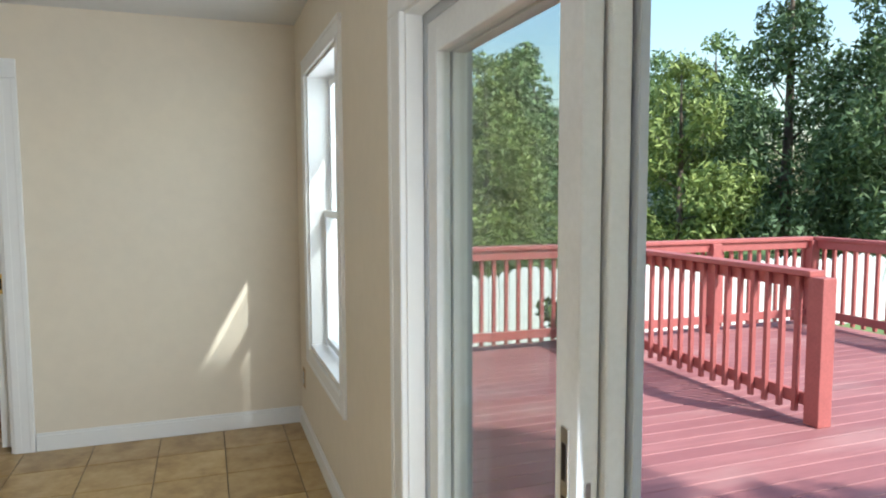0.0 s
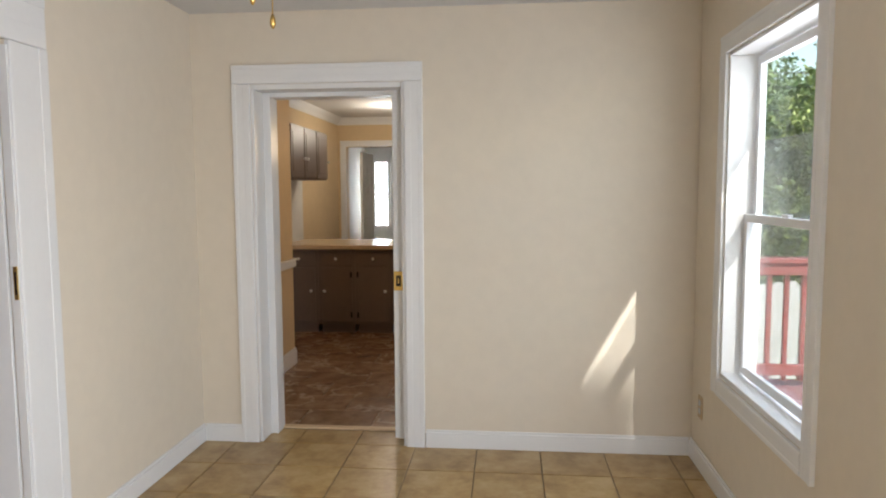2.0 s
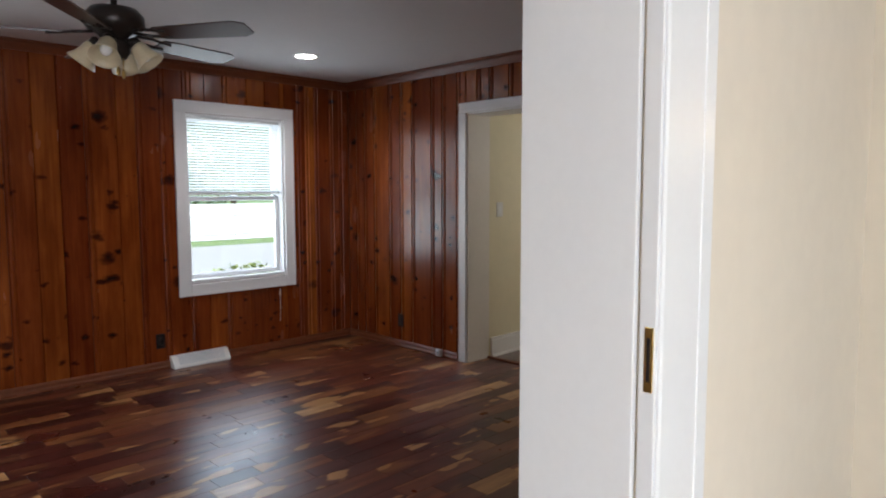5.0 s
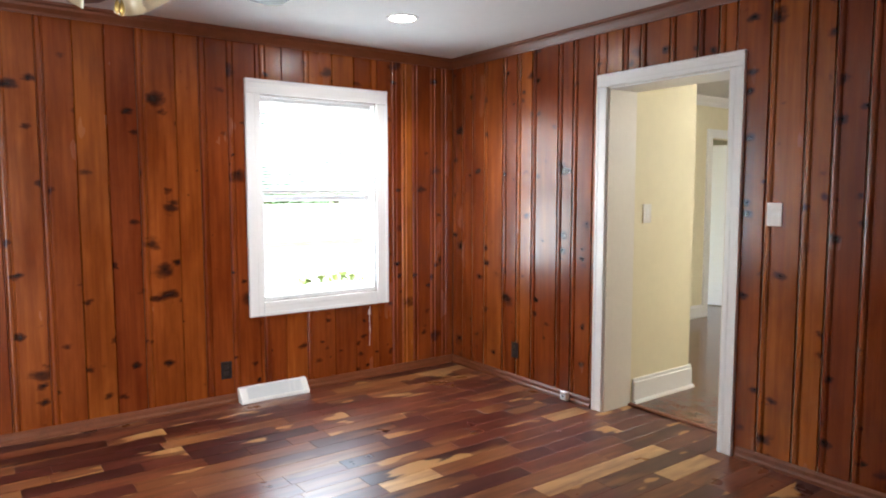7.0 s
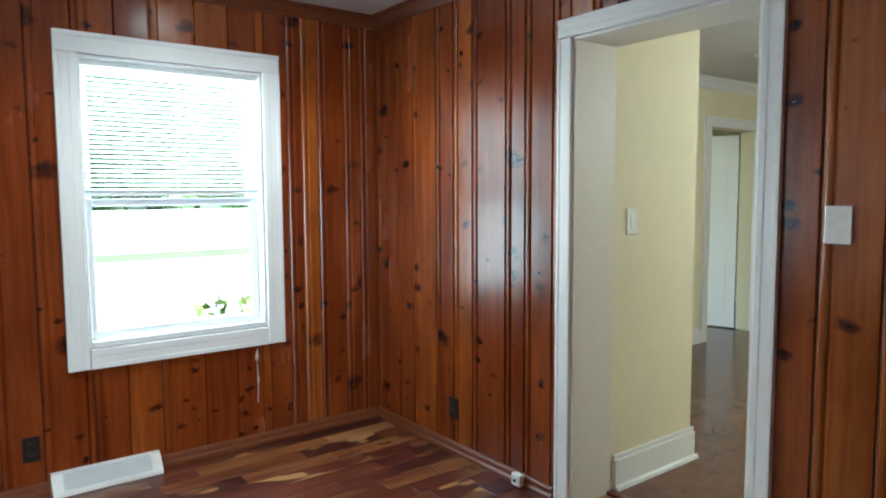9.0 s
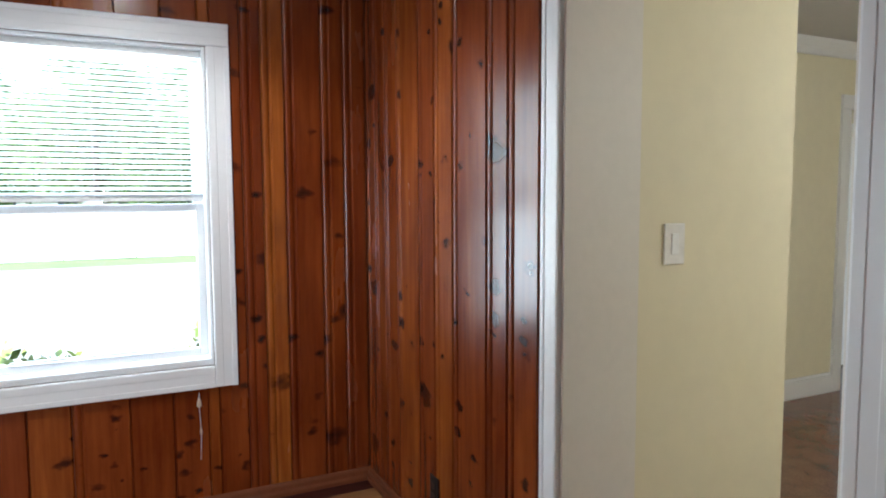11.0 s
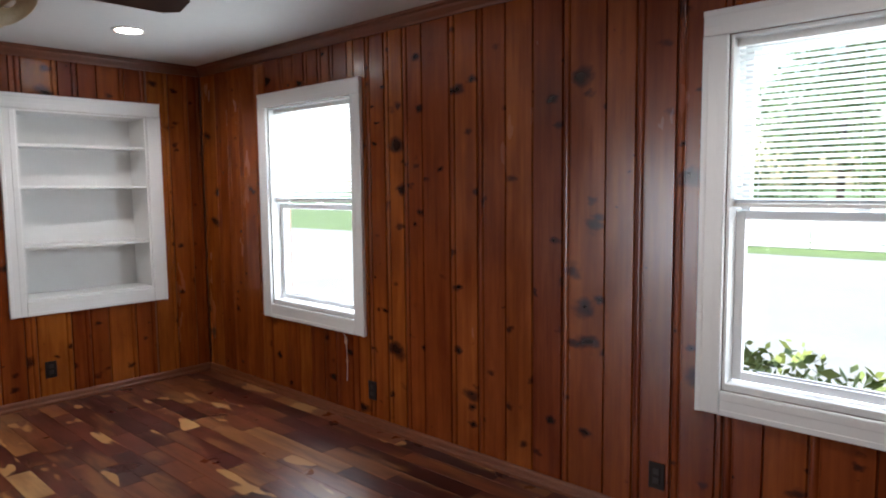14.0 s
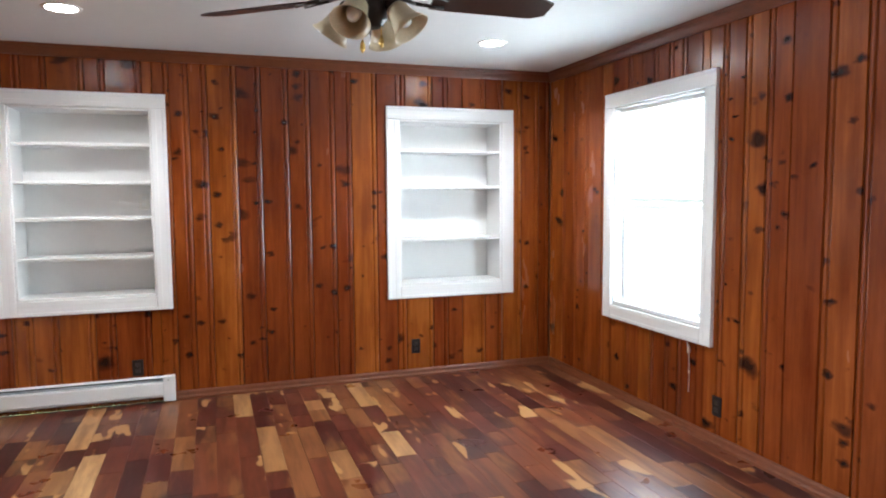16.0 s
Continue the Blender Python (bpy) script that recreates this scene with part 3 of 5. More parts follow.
hpl = on_wall("y", PY1, -1)
hd = thing("door_3", (0, 0, 0), "white cased doorway without a door, leading to the hall", "doorway", kind="structure")
casing(hd, hpl, HD[0], HD[1], 0.0, HD[3], 0.082, 0.022)
for x0, x1 in ((HD[0], HD[0] + 0.012), (HD[1] - 0.012, HD[1])):
    part("jamb", boxes((x0, PY1 - 0.004, 0, x1, 6.565, HD[3]), bev=0.002), JAMB, hd)
part("head_jamb", boxes((HD[0] + 0.012, PY1 - 0.004, HD[3] - 0.012, HD[1] - 0.012, 6.565, HD[3]), bev=0.002), WHITE, hd)

# sliding glass door
sd = thing("sliding_door", (1.56, 1.5, 0.0), "white vinyl sliding glass door pushed open toward the deck", "door", kind="structure")
sd.location = (0, 0, 0)
casing(sd, bE, SL[0], SL[1], 0.0, SL[3], 0.125, 0.020)
part("frame", boxes((BX1 + 0.052, SL[1] - 0.035, 0, E_OUT + 0.02, SL[1], SL[3]), (BX1 + 0.052, SL[0], 0, E_OUT + 0.02, SL[0] + 0.035, SL[3]), (BX1 + 0.052, SL[0] + 0.035, SL[3] - 0.04, E_OUT + 0.02, SL[1] - 0.035, SL[3]), bev=0.003), GREY_VINYL, sd)
part("frame_liner", boxes((BX1 - 0.002, SL[1] - 0.012, 0, BX1 + 0.05, SL[1], SL[3]), (BX1 - 0.002, SL[0], 0, BX1 + 0.05, SL[0] + 0.012, SL[3]), (BX1 - 0.002, SL[0] + 0.012, SL[3] - 0.012, BX1 + 0.05, SL[1] - 0.012, SL[3]), bev=0.002), WHITE, sd)
part("sill_track", boxes((BX1 + 0.0, SL[0] + 0.035, -0.01, E_OUT + 0.02, SL[1] - 0.035, 0.018), (BX1 + 0.075, SL[0] + 0.035, 0.018, BX1 + 0.08, SL[1] - 0.035, 0.03), bev=0.002), STEEL, sd)
for x, y0, mat in ((BX1 + 0.055, 1.51, DOORVINYL), (BX1 + 0.105, 1.50, DOORVINYL)):
    pnl = part("sliding_panel", boxes((x, y0, 0.02, x + 0.042, y0 + 0.082, 1.93), (x, SL[1] - 0.11, 0.02, x + 0.042, SL[1] - 0.036, 1.93), (x, y0 + 0.082, 0.02, x + 0.042, SL[1] - 0.11, 0.14), (x, y0 + 0.082, 1.84, x + 0.042, SL[1] - 0.11, 1.93), bev=0.004), mat, sd)
    part("pane", boxes((x + 0.018, y0 + 0.078, 0.135, x + 0.023, SL[1] - 0.105, 1.845)), GLASS, pnl, "clear door glass")
    if y0 == 1.51:
        part("latch_case", boxes((x - 0.003, y0 + 0.03, 0.80, x + 0.001, y0 + 0.056, 1.03), bev=0.001), STEEL, pnl, "worn steel mortise latch")
        part("latch_slot", boxes((x - 0.0045, y0 + 0.036, 0.93, x - 0.002, y0 + 0.050, 1.00), bev=0.0006), BLACK, pnl)
        part("latch_slot", boxes((x - 0.0045, y0 + 0.036, 0.83, x - 0.002, y0 + 0.050, 0.90), bev=0.0006), BLACK, pnl)
        part("keeper", boxes((x + 0.014, y0 - 0.003, 0.86, x + 0.026, y0 + 0.001, 0.94), bev=0.001), STEEL, pnl)
scr = part("screen_panel", boxes((BX1 + 0.155, 1.49, 0.02, BX1 + 0.175, 1.535, 1.93), (BX1 + 0.155, SL[1] - 0.08, 0.02, BX1 + 0.175, SL[1] - 0.036, 1.93), (BX1 + 0.155, 1.535, 0.02, BX1 + 0.175, SL[1] - 0.08, 0.08), (BX1 + 0.155, 1.535, 1.88, BX1 + 0.175, SL[1] - 0.08, 1.93), bev=0.002), GREY_VINYL, sd)
part("screen_mesh", boxes((BX1 + 0.164, 1.53, 0.075, BX1 + 0.1645, SL[1] - 0.075, 1.885)), SCREEN, scr, "fine grey insect screen")

# ---- panelled room ----
def moulding(name, prof, place, a0, a1, mat, label, category):
    """A moulding of a profile of (out, up) points along a wall."""
    bm = bmesh.new()
    ends = [[bm.verts.new(place(a, z, o)) for o, z in prof] for a in (a0, a1)]
    k = len(prof)
    for i in range(k):
        bm.faces.new((ends[0][i], ends[0][(i + 1) % k], ends[1][(i + 1) % k], ends[1][i]))
    bm.faces.new(ends[0][::-1])
    bm.faces.new(ends[1])
    return setting(name, bm, mat, label, category)

pW, pN, pS, pE = on_wall("x", PX0, 1), on_wall("y", PY1, -1), on_wall("y", PY0, 1), on_wall("x", PX1, -1)
CROWN = [(0.0, PZ - 0.075), (0.010, PZ - 0.075), (0.014, PZ - 0.062), (0.032, PZ - 0.036), (0.036, PZ - 0.022), (0.052, PZ - 0.014), (0.055, PZ - 0.001), (0.0, PZ - 0.001)]
for pl, a0, a1 in ((pW, PY0, PY1), (pN, PX0, PX1), (pS, PX0, PX1), (pE, PY0, PY1)):
    moulding("crown_moulding", CROWN, pl, a0, a1, PINEDARK, "dark stained pine crown moulding", "moulding")
SKIRT = [(0.0, 0.0), (0.022, 0.0), (0.022, 0.018), (0.014, 0.030), (0.013, 0.050), (0.006, 0.062), (0.0, 0.064)]
for pl, a0, a1 in ((pW, PY0, PY1), (pN, PX0, HD[0] - 0.10), (pN, HD[1] + 0.10, PX1), (pS, PX0, -3.17), (pE, PY0, PK[0]), (pE, PK[1], PY1)):
    moulding("baseboard", SKIRT, pl, a0, a1, PINEDARK, "narrow reddish stained pine baseboard", "baseboard")


def bookcase(name, hole, shelves, outlet_x, label):
    x0, x1, z0, z1 = hole
    b = thing(name, (0, 0, 0), label, "bookcase", "built-in bookcases")
    casing(b, pS, x0, x1, z0, z1, 0.105, 0.024, True)
    back = 0.055
    part("back_panel", boxes((x0, back - 0.012, z0, x1, back, z1)), WHITE, b)
    for a, c in ((x0, x0 + 0.014), (x1 - 0.014, x1)):
        part("side_panel", boxes((a, back, z0, c, PY0 + 0.002, z1), bev=0.002), WHITE, b)
    part("top_panel", boxes((x0 + 0.014, back, z1 - 0.014, x1 - 0.014, PY0 + 0.002, z1), bev=0.002), WHITE, b)
    part("bottom_panel", boxes((x0 + 0.014, back, z0, x1 - 0.014, PY0 + 0.006, z0 + 0.016), bev=0.002), WHITE, b)
    for z in shelves:
        part("shelf", boxes((x0 + 0.014, back, z, x1 - 0.014, PY0 - 0.012, z + 0.020), bev=0.003), WHITE, b)
    o = part("outlet_plate", boxes((outlet_x - 0.036, back, 1.40, outlet_x + 0.036, back + 0.006, 1.52), bev=0.002), PORC, b, "ivory outlet plate on the back panel")
    for dz in (0.022, 0.07):
        part("socket", boxes((outlet_x - 0.017, back + 0.005, 1.40 + dz, outlet_x + 0.017, back + 0.008, 1.43 + dz), bev=0.001), SLAT, o)
    return b

bookcase("built_in_bookcase", N1, (1.852, 1.588, 1.333, 1.057), -2.98, "white recessed bookcase with four shelves, empty")
bookcase("built_in_bookcase", N2, (1.840, 1.545, 1.120), -4.94, "white recessed bookcase with three shelves, empty")

# baseboard heater
ht = thing("baseboard_heater", (-2.41, PY0, 0.0), "white steel hydronic baseboard heater under the bookcase", "heater")
bm = bmesh.new()
prof = [(0.0, 0.03), (0.0, 0.188), (0.030, 0.190), (0.045, 0.182), (0.012, 0.180), (0.012, 0.160), (0.062, 0.152), (0.066, 0.145), (0.066, 0.062), (0.056, 0.045), (0.050, 0.050), (0.052, 0.066), (0.052, 0.140), (0.008, 0.150), (0.006, 0.03)]
es = [[bm.verts.new((x, y, z)) for y, z in prof] for x in (-0.74, 0.745)]
for i in range(len(prof)):
    j = (i + 1) % len(prof)
    bm.faces.new((es[0][i], es[0][j], es[1][j], es[1][i]))
part("housing", bm, WHITE, ht)
part("end_cap", boxes((-0.755, 0.0, 0.012, -0.675, 0.070, 0.193), bev=0.004), WHITE, ht)
part("damper", boxes((-0.67, 0.018, 0.160, 0.745, 0.050, 0.166), bev=0.001), GREY_VINYL, ht)
part("damper", boxes((-0.67, 0.012, 0.172, 0.745, 0.040, 0.176), bev=0.001), BLACK, ht)
part("fin_pack", boxes((-0.66, 0.010, 0.055, 0.745, 0.050, 0.125)), DARKMET, ht)
part("valve_stud", boxes((-0.715, 0.068, 0.165, -0.705, 0.073, 0.175), bev=0.001), STEEL, ht)


# wall vent register on the west wall
vt = thing("floor_register", (PX0, 4.68, 0.0), "white metal wedge heating register against the wall", "vent")
bm = bmesh.new()
yy = (-0.25, 0.25)
pr = [(0.0, 0.0), (0.095, 0.0), (0.092, 0.022), (0.030, 0.098), (0.0, 0.10)]
es = [[bm.verts.new((o, y, z)) for o, z in pr] for y in yy]
for i in range(5):
    j = (i + 1) % 5
    bm.faces.new((es[0][i], es[0][j], es[1][j], es[1][i]))
bm.faces.new(es[0])
bm.faces.new(es[1][::-1])
bmesh.ops.bevel(bm, geom=bm.edges[:], offset=0.003, segments=1, affect="EDGES")
part("body", bm, PORC, vt)
for i in range(11):
    f = (i + 0.5) / 11
    o, z = 0.090 + (0.034 - 0.090) * f, 0.026 + (0.092 - 0.026) * f
    lim = 0.20
    bm = bmesh.new()
    p = [(o + 0.0035, -lim, z + 0.004), (o + 0.0035, lim, z + 0.004), (o + 0.0010, lim, z + 0.0068), (o + 0.0010, -lim, z + 0.0068)]
    bm.faces.new([bm.verts.new(c) for c in p])
    part("louvre_slot", bm, GREY_VINYL, vt)


# outlets, switches
def outlet(place, a, z, label="dark brown duplex outlet in the pine wall", mat=BLACK, mat2=DARKMET):
    c = place(a, z, 0)
    o = thing("wall_outlet", c, label, "outlet", "outlets in the pine walls")
    q = lambda u, v, k: tuple(s - t for s, t in zip(place(a + u, z + v, k), c))
    part("plate", flat_box(q, -0.037, 0.037, -0.06, 0.06, 0.001, 0.007, 0.002), mat, o)
    for dz in (-0.036, 0.006):
        part("socket", flat_box(q, -0.016, 0.016, dz, dz + 0.030, 0.006, 0.010, 0.002), mat2, o)

for pl, a, z in ((pW, 4.36, 0.235), (pW, 2.44, 0.238), (pN, -5.455, 0.252), (pS, -5.017, 0.253), (pS, -2.917, 0.262)):
    outlet(pl, a, z)


def switch(place, a, z, label, mat=PORC, w=0.042, h=0.064, toggle=True):
    c = place(a, z, 0)
    o = thing("light_switch", c, label, "switch")
    q = lambda u, v, k: tuple(s - t for s, t in zip(place(a + u, z + v, k), c))
    part("plate", flat_box(q, -w, w, -h, h, 0.0005, 0.008, 0.003), mat, o)
    if toggle:
        part("rocker", flat_box(q, -0.015, 0.015, -0.033, 0.033, 0.007, 0.011, 0.002), SLAT, o)

switch(pN, -3.506, 1.333, "white blank switch plate on the pine wall", w=0.040, h=0.060, toggle=False)
switch(on_wall("x", -4.612, 1), 6.72, 1.30, "ivory rocker switch on the cream hall wall")
tj = thing("phone_jack", (-4.905, PY1 - 0.022, 0.0), "small ivory surface phone jack on the baseboard", "jack")
part("body", boxes((-0.03, -0.034, 0.012, 0.03, 0.0, 0.072), bev=0.006), PORC, tj)
part("cover", boxes((-0.022, -0.038, 0.020, 0.022, -0.0335, 0.064), bev=0.001), SLAT, tj)
part("port", boxes((-0.008, -0.039, 0.034, 0.008, -0.037, 0.048)), BLACK, tj)
outlet(bE, 4.62, 0.33, "small ivory outlet on the cream wall", COUNTER, GREY_VINYL)

# recessed ceiling lights
for cx, cy in ((-5.34, 5.22), (-5.30, 1.28), (-2.72, 1.37)):
    c = thing("recessed_light", (cx, cy, PZ), "round white recessed ceiling light, switched on", "light", "recessed ceiling lights")
    part("trim_ring", lathe(bmesh.new(), [(0.078, -0.004), (0.10, -0.006), (0.104, 0.001), (0.078, 0.001)], seg=32), WHITE, c)
    part("lens", lathe(bmesh.new(), [(0.077, -0.0045), (0.077, -0.002)], seg=32), LIT, c, "glowing white lens")


def ceiling_fan(x, y, top, blade_z, radius, first, lights, label):
    f = thing("ceiling_fan", (x, y, top), label, "fan")
    zb = blade_z - top
    part("canopy", lathe(bmesh.new(), [(0.075, -0.001), (0.072, -0.025), (0.045, -0.055), (0.02, -0.06)]), DARKMET, f)
    part("down_rod", lathe(bmesh.new(), [(0.014, -0.05), (0.014, zb + 0.12)], seg=12), DARKMET, f)
    part("motor", lathe(bmesh.new(), [(0.03, zb + 0.13), (0.10, zb + 0.115), (0.125, zb + 0.085), (0.128, zb + 0.045), (0.11, zb + 0.02), (0.075, zb + 0.005), (0.055, zb - 0.02)], seg=32), DARKMET, f)
    part("switch_housing", lathe(bmesh.new(), [(0.052, zb - 0.015), (0.060, zb - 0.03), (0.060, zb - 0.075), (0.045, zb - 0.10), (0.02, zb - 0.105)]), DARKMET, f)
    for i in range(5):
        m = Matrix.Rotation(radians(first + 72 * i), 4, "Z") @ Matrix.Translation((0, 0, zb)) @ Matrix.Rotation(radians(-12), 4, "X")
        bm = bmesh.new()
        out = [(0.22, -0.055), (0.30, -0.062), (radius - 0.05, -0.072), (radius, -0.045), (radius, 0.045), (radius - 0.05, 0.072), (0.30, 0.062), (0.22, 0.055)]
        lo = [bm.verts.new(m @ Vector((a, b, -0.003))) for a, b in out]
        hi = [bm.verts.new(m @ Vector((a, b, 0.003))) for a, b in out]
        bm.faces.new(lo[::-1])
        bm.faces.new(hi)
        for k in range(8):
            bm.faces.new((lo[k], lo[(k + 1) % 8], hi[(k + 1) % 8], hi[k]))
        bl = part("blade", bm, FANWOOD, f)
        bm = bmesh.new()
        for s in (-1, 1):
            a, b, c = m @ Vector((0.09, 0.012 * s, 0.012)), m @ Vector((0.17, 0.035 * s, 0.004)), m @ Vector((0.27, 0.030 * s, -0.007))
            rod(bm, a, b, 0.007)
            rod(bm, b, c, 0.007)
        part("blade_iron", bm, DARKMET, bl)
    if lights:
        for i in range(4):
            a = radians(first + 20 + 90 * i)
            m = Matrix.Translation((0, 0, zb - 0.015)) @ Matrix.Rotation(a, 4, "Z") @ Matrix.Translation((0.068, 0, 0)) @ Matrix.Rotation(radians(-38), 4, "Y")
            arm = part("lamp_arm", rod(bmesh.new(), (0.04 * math.cos(a), 0.04 * math.sin(a), zb - 0.02), m @ Vector((0, 0, -0.02)), 0.012), DARKMET, f)
            part("fitter", lathe(bmesh.new(), [(0.016, 0.0), (0.028, -0.012), (0.030, -0.035), (0.026, -0.04)], turn=m, seg=20), DARKMET, arm)
            prof = [(0.026, -0.030), (0.038, -0.05), (0.043, -0.08), (0.050, -0.105), (0.068, -0.135), (0.066, -0.135), (0.047, -0.105), (0.040, -0.08), (0.035, -0.05), (0.022, -0.034)]
            part("shade", lathe(bmesh.new(), prof, turn=m, seg=24), SHADE, arm, "amber frosted tulip glass shade")
            part("bulb", lathe(bmesh.new(), [(0.012, -0.04), (0.022, -0.07), (0.026, -0.09), (0.018, -0.112), (0.004, -0.118)], turn=m, seg=16), PORC, arm)
    for dx, ln in ((0.03, 0.05), (-0.035, 0.03)) if lights else ((0.03, 0.28), (-0.03, 0.21)):
        bm = bmesh.new()
        rod(bm, (dx, 0.02, zb - 0.10), (dx, 0.02, zb - 0.10 - ln), 0.0018, seg=6)
        ch = part("pull_chain", bm, BRASS, f)
        part("chain_fob", lathe(bmesh.new(), [(0.003, 0.0), (0.008, -0.015), (0.009, -0.03), (0.003, -0.042)], (dx, 0.02, zb - 0.10 - ln), 10), BRASS, ch)
    return f

ceiling_fan(-3.98, 3.31, PZ, 2.165, 0.66, 33, True, "dark walnut five-blade ceiling fan with amber glass lamps, unlit")
ceiling_fan(-0.27, 3.0, BZ, 2.385, 0.50, 10, False, "dark ceiling fan with hanging brass pull chains")

# ---- kitchen ----
KZ = 2.49
setting("wall_kitchen_passage", boxes((-1.45, 5.032, 0, -1.37, 6.60, KZ)), TAN, "tan painted kitchen wall end with chair rail", "wall")
setting("wall_kitchen_west", boxes((-2.05, 6.50, 0, -1.90, 10.3, KZ)), TAN, "tan painted kitchen wall", "wall")
setting("wall_kitchen_return", boxes((-1.90, 6.50, 0, -1.45, 6.60, KZ)), TAN, "tan painted kitchen wall return", "wall")
setting("wall_kitchen_north", wall_mesh("y", 10.30, 10.42, -2.05, 1.50, 0, KZ, [(-1.78, -1.0, 0, 2.09)]), TAN, "tan painted kitchen wall with a doorway", "wall")
setting("wall_kitchen_east", boxes((1.50, 5.032, 0, 1.65, 12.6, KZ)), TAN, "tan painted kitchen wall", "wall")
setting("ceiling_kitchen", boxes((-2.05, 5.032, KZ, 1.65, 12.8, KZ + 0.2)), CEIL, "white painted kitchen ceiling", "ceiling")
setting("wall_back_room", boxes((-3.0, 12.5, 0, 1.5, 12.62, KZ)), SIDING, "pale wall of the room beyond the kitchen", "wall")
setting("wall_back_room_west", boxes((-2.10, 10.42, 0, -1.98, 12.5, KZ)), CREAM, "pale wall of the room beyond the kitchen", "wall")
setting("floor_back_room", boxes((-2.1, 10.5, -0.12, 1.5, 12.5, 0)), HALLWOOD, "dark wood floor beyond the kitchen", "floor")
kW, kNn = on_wall("x", -1.37, 1), on_wall("y", 10.30, -1)
baseboard("baseboard", kW, 5.07, 6.60, 0.14, 0.02)
baseboard("baseboard", on_wall("y", 6.60, 1), -1.45, -1.37, 0.14, 0.02)
cr = setting("chair_rail", boxes((-1.37, 5.07, 0.84, -1.345, 6.62, 0.90), (-1.37, 5.07, 0.895, -1.335, 6.625, 0.912), bev=0.005), WHITE, "white painted chair rail", "trim")
for pl, a0, a1 in ((kNn, -1.9, 1.5), (on_wall("x", -1.90, 1), 6.6, 10.3)):
    moulding("crown_moulding", [(0, KZ - 0.10), (0.012, KZ - 0.10), (0.03, KZ - 0.06), (0.07, KZ - 0.02), (0.08, KZ - 0.001), (0, KZ - 0.001)], pl, a0, a1, WHITE, "pale kitchen crown moulding", "moulding")
kdr = thing("door_4", (0, 0, 0), "white cased doorway at the far side of the kitchen", "doorway", kind="structure")
casing(kdr, kNn, -1.78, -1.0, 0, 2.09, 0.085, 0.02)
fd = thing("panel_door", (-1.62, 10.44, 0.0), "white door standing open beyond the kitchen", "door")
part("slab", boxes((0, 0, 0.01, 0.04, 0.74, 2.03), bev=0.003), WHITE, fd)
for z0, z1 in ((0.2, 0.9), (1.05, 1.85)):
    for y0, y1 in ((0.12, 0.34), (0.42, 0.64)):
        part("raised_panel", boxes((0.038, y0, z0, 0.046, y1, z1), bev=0.003), WHITE, fd)
w4 = thing("window_4", (-1.70, 12.49, 0.0), "bright narrow window in the room beyond the kitchen", "window", kind="structure")
part("window_frame", frame_mesh(lambda a, z, o: (a, -o, z), -0.14, 0.14, 0.85, 2.0, 0.04, 0.0, 0.03), WHITE, w4)
SKYPANE = glowing("daylit_pane", (0.9, 0.97, 1.0), 9.0)
part("pane", boxes((-0.10, -0.012, 0.89, 0.10, -0.008, 1.96)), SKYPANE, w4)
part("meeting_rail", boxes((-0.10, -0.03, 1.41, 0.10, -0.012, 1.44)), WHITE, w4)


def knob(parent, at, way):
    m = Vector(way).to_track_quat("Z", "Y").to_matrix().to_4x4()
    part("knob", lathe(bmesh.new(), [(0.006, 0), (0.006, 0.012), (0.015, 0.018), (0.017, 0.026), (0.010, 0.033), (0.003, 0.034)], at, 14, m), PORC, parent, "white porcelain knob")


def base_cabinet(x, y, w, knob_side):
    """A base cabinet facing -y: drawer over a framed door."""
    c = thing("base_cabinet", (x, y, 0), "taupe painted base cabinet with a drawer and a door", "cabinet", "kitchen base cabinets")
    part("body", boxes((0, 0.02, 0.10, w, 0.60, 0.885), (0.02, 0.07, 0.0, w - 0.02, 0.60, 0.10)), CABINET, c)
    for a, z0, z1, nm in ((0.03, 0.72, 0.85, "drawer_front"), (0.03, 0.13, 0.69, "door")):
        d = part(nm, boxes((a, 0.004, z0, w - a, 0.022, z1), bev=0.006), CABINET, c)
        if nm == "door":
            bm = frame_mesh(lambda q, z, o: (q, 0.004 - o, z), a + 0.002, w - a - 0.002, z0 + 0.002, z1 - 0.002, 0.012, 0, 0.004, 0.002)
            part("door_lip", bm, CABINET, d)
            kx = w - 0.07 if knob_side > 0 else 0.07
            knob(d, (kx, 0.004, 0.45), (0, -1, 0))
            hx = 0.034 if knob_side > 0 else w - 0.034
            for hz in (0.2, 0.62):
                part("hinge", boxes((hx - 0.016, -0.002, hz - 0.03, hx + 0.004, 0.005, hz + 0.03), bev=0.002), DARKMET, d)
        else:
            knob(d, (w / 2, 0.004, (z0 + z1) / 2), (0, -1, 0))
    return c

for i, (bx, side) in enumerate(((-1.89, 1), (-1.50, -1), (-1.11, 1), (-0.72, -1))):
    base_cabinet(bx, 7.80, 0.388, side)
setting("countertop", boxes((-1.90, 7.74, 0.886, -0.26, 8.62, 0.93), bev=0.006), COUNTER, "cream laminate peninsula countertop", "countertop")
dw = thing("dishwasher", (-0.32, 8.0, 0), "dark appliance at the end of the peninsula", "appliance")
part("body", boxes((0.0, -0.18, 0.02, 0.05, 0.42, 0.88), bev=0.004), DARKMET, dw)


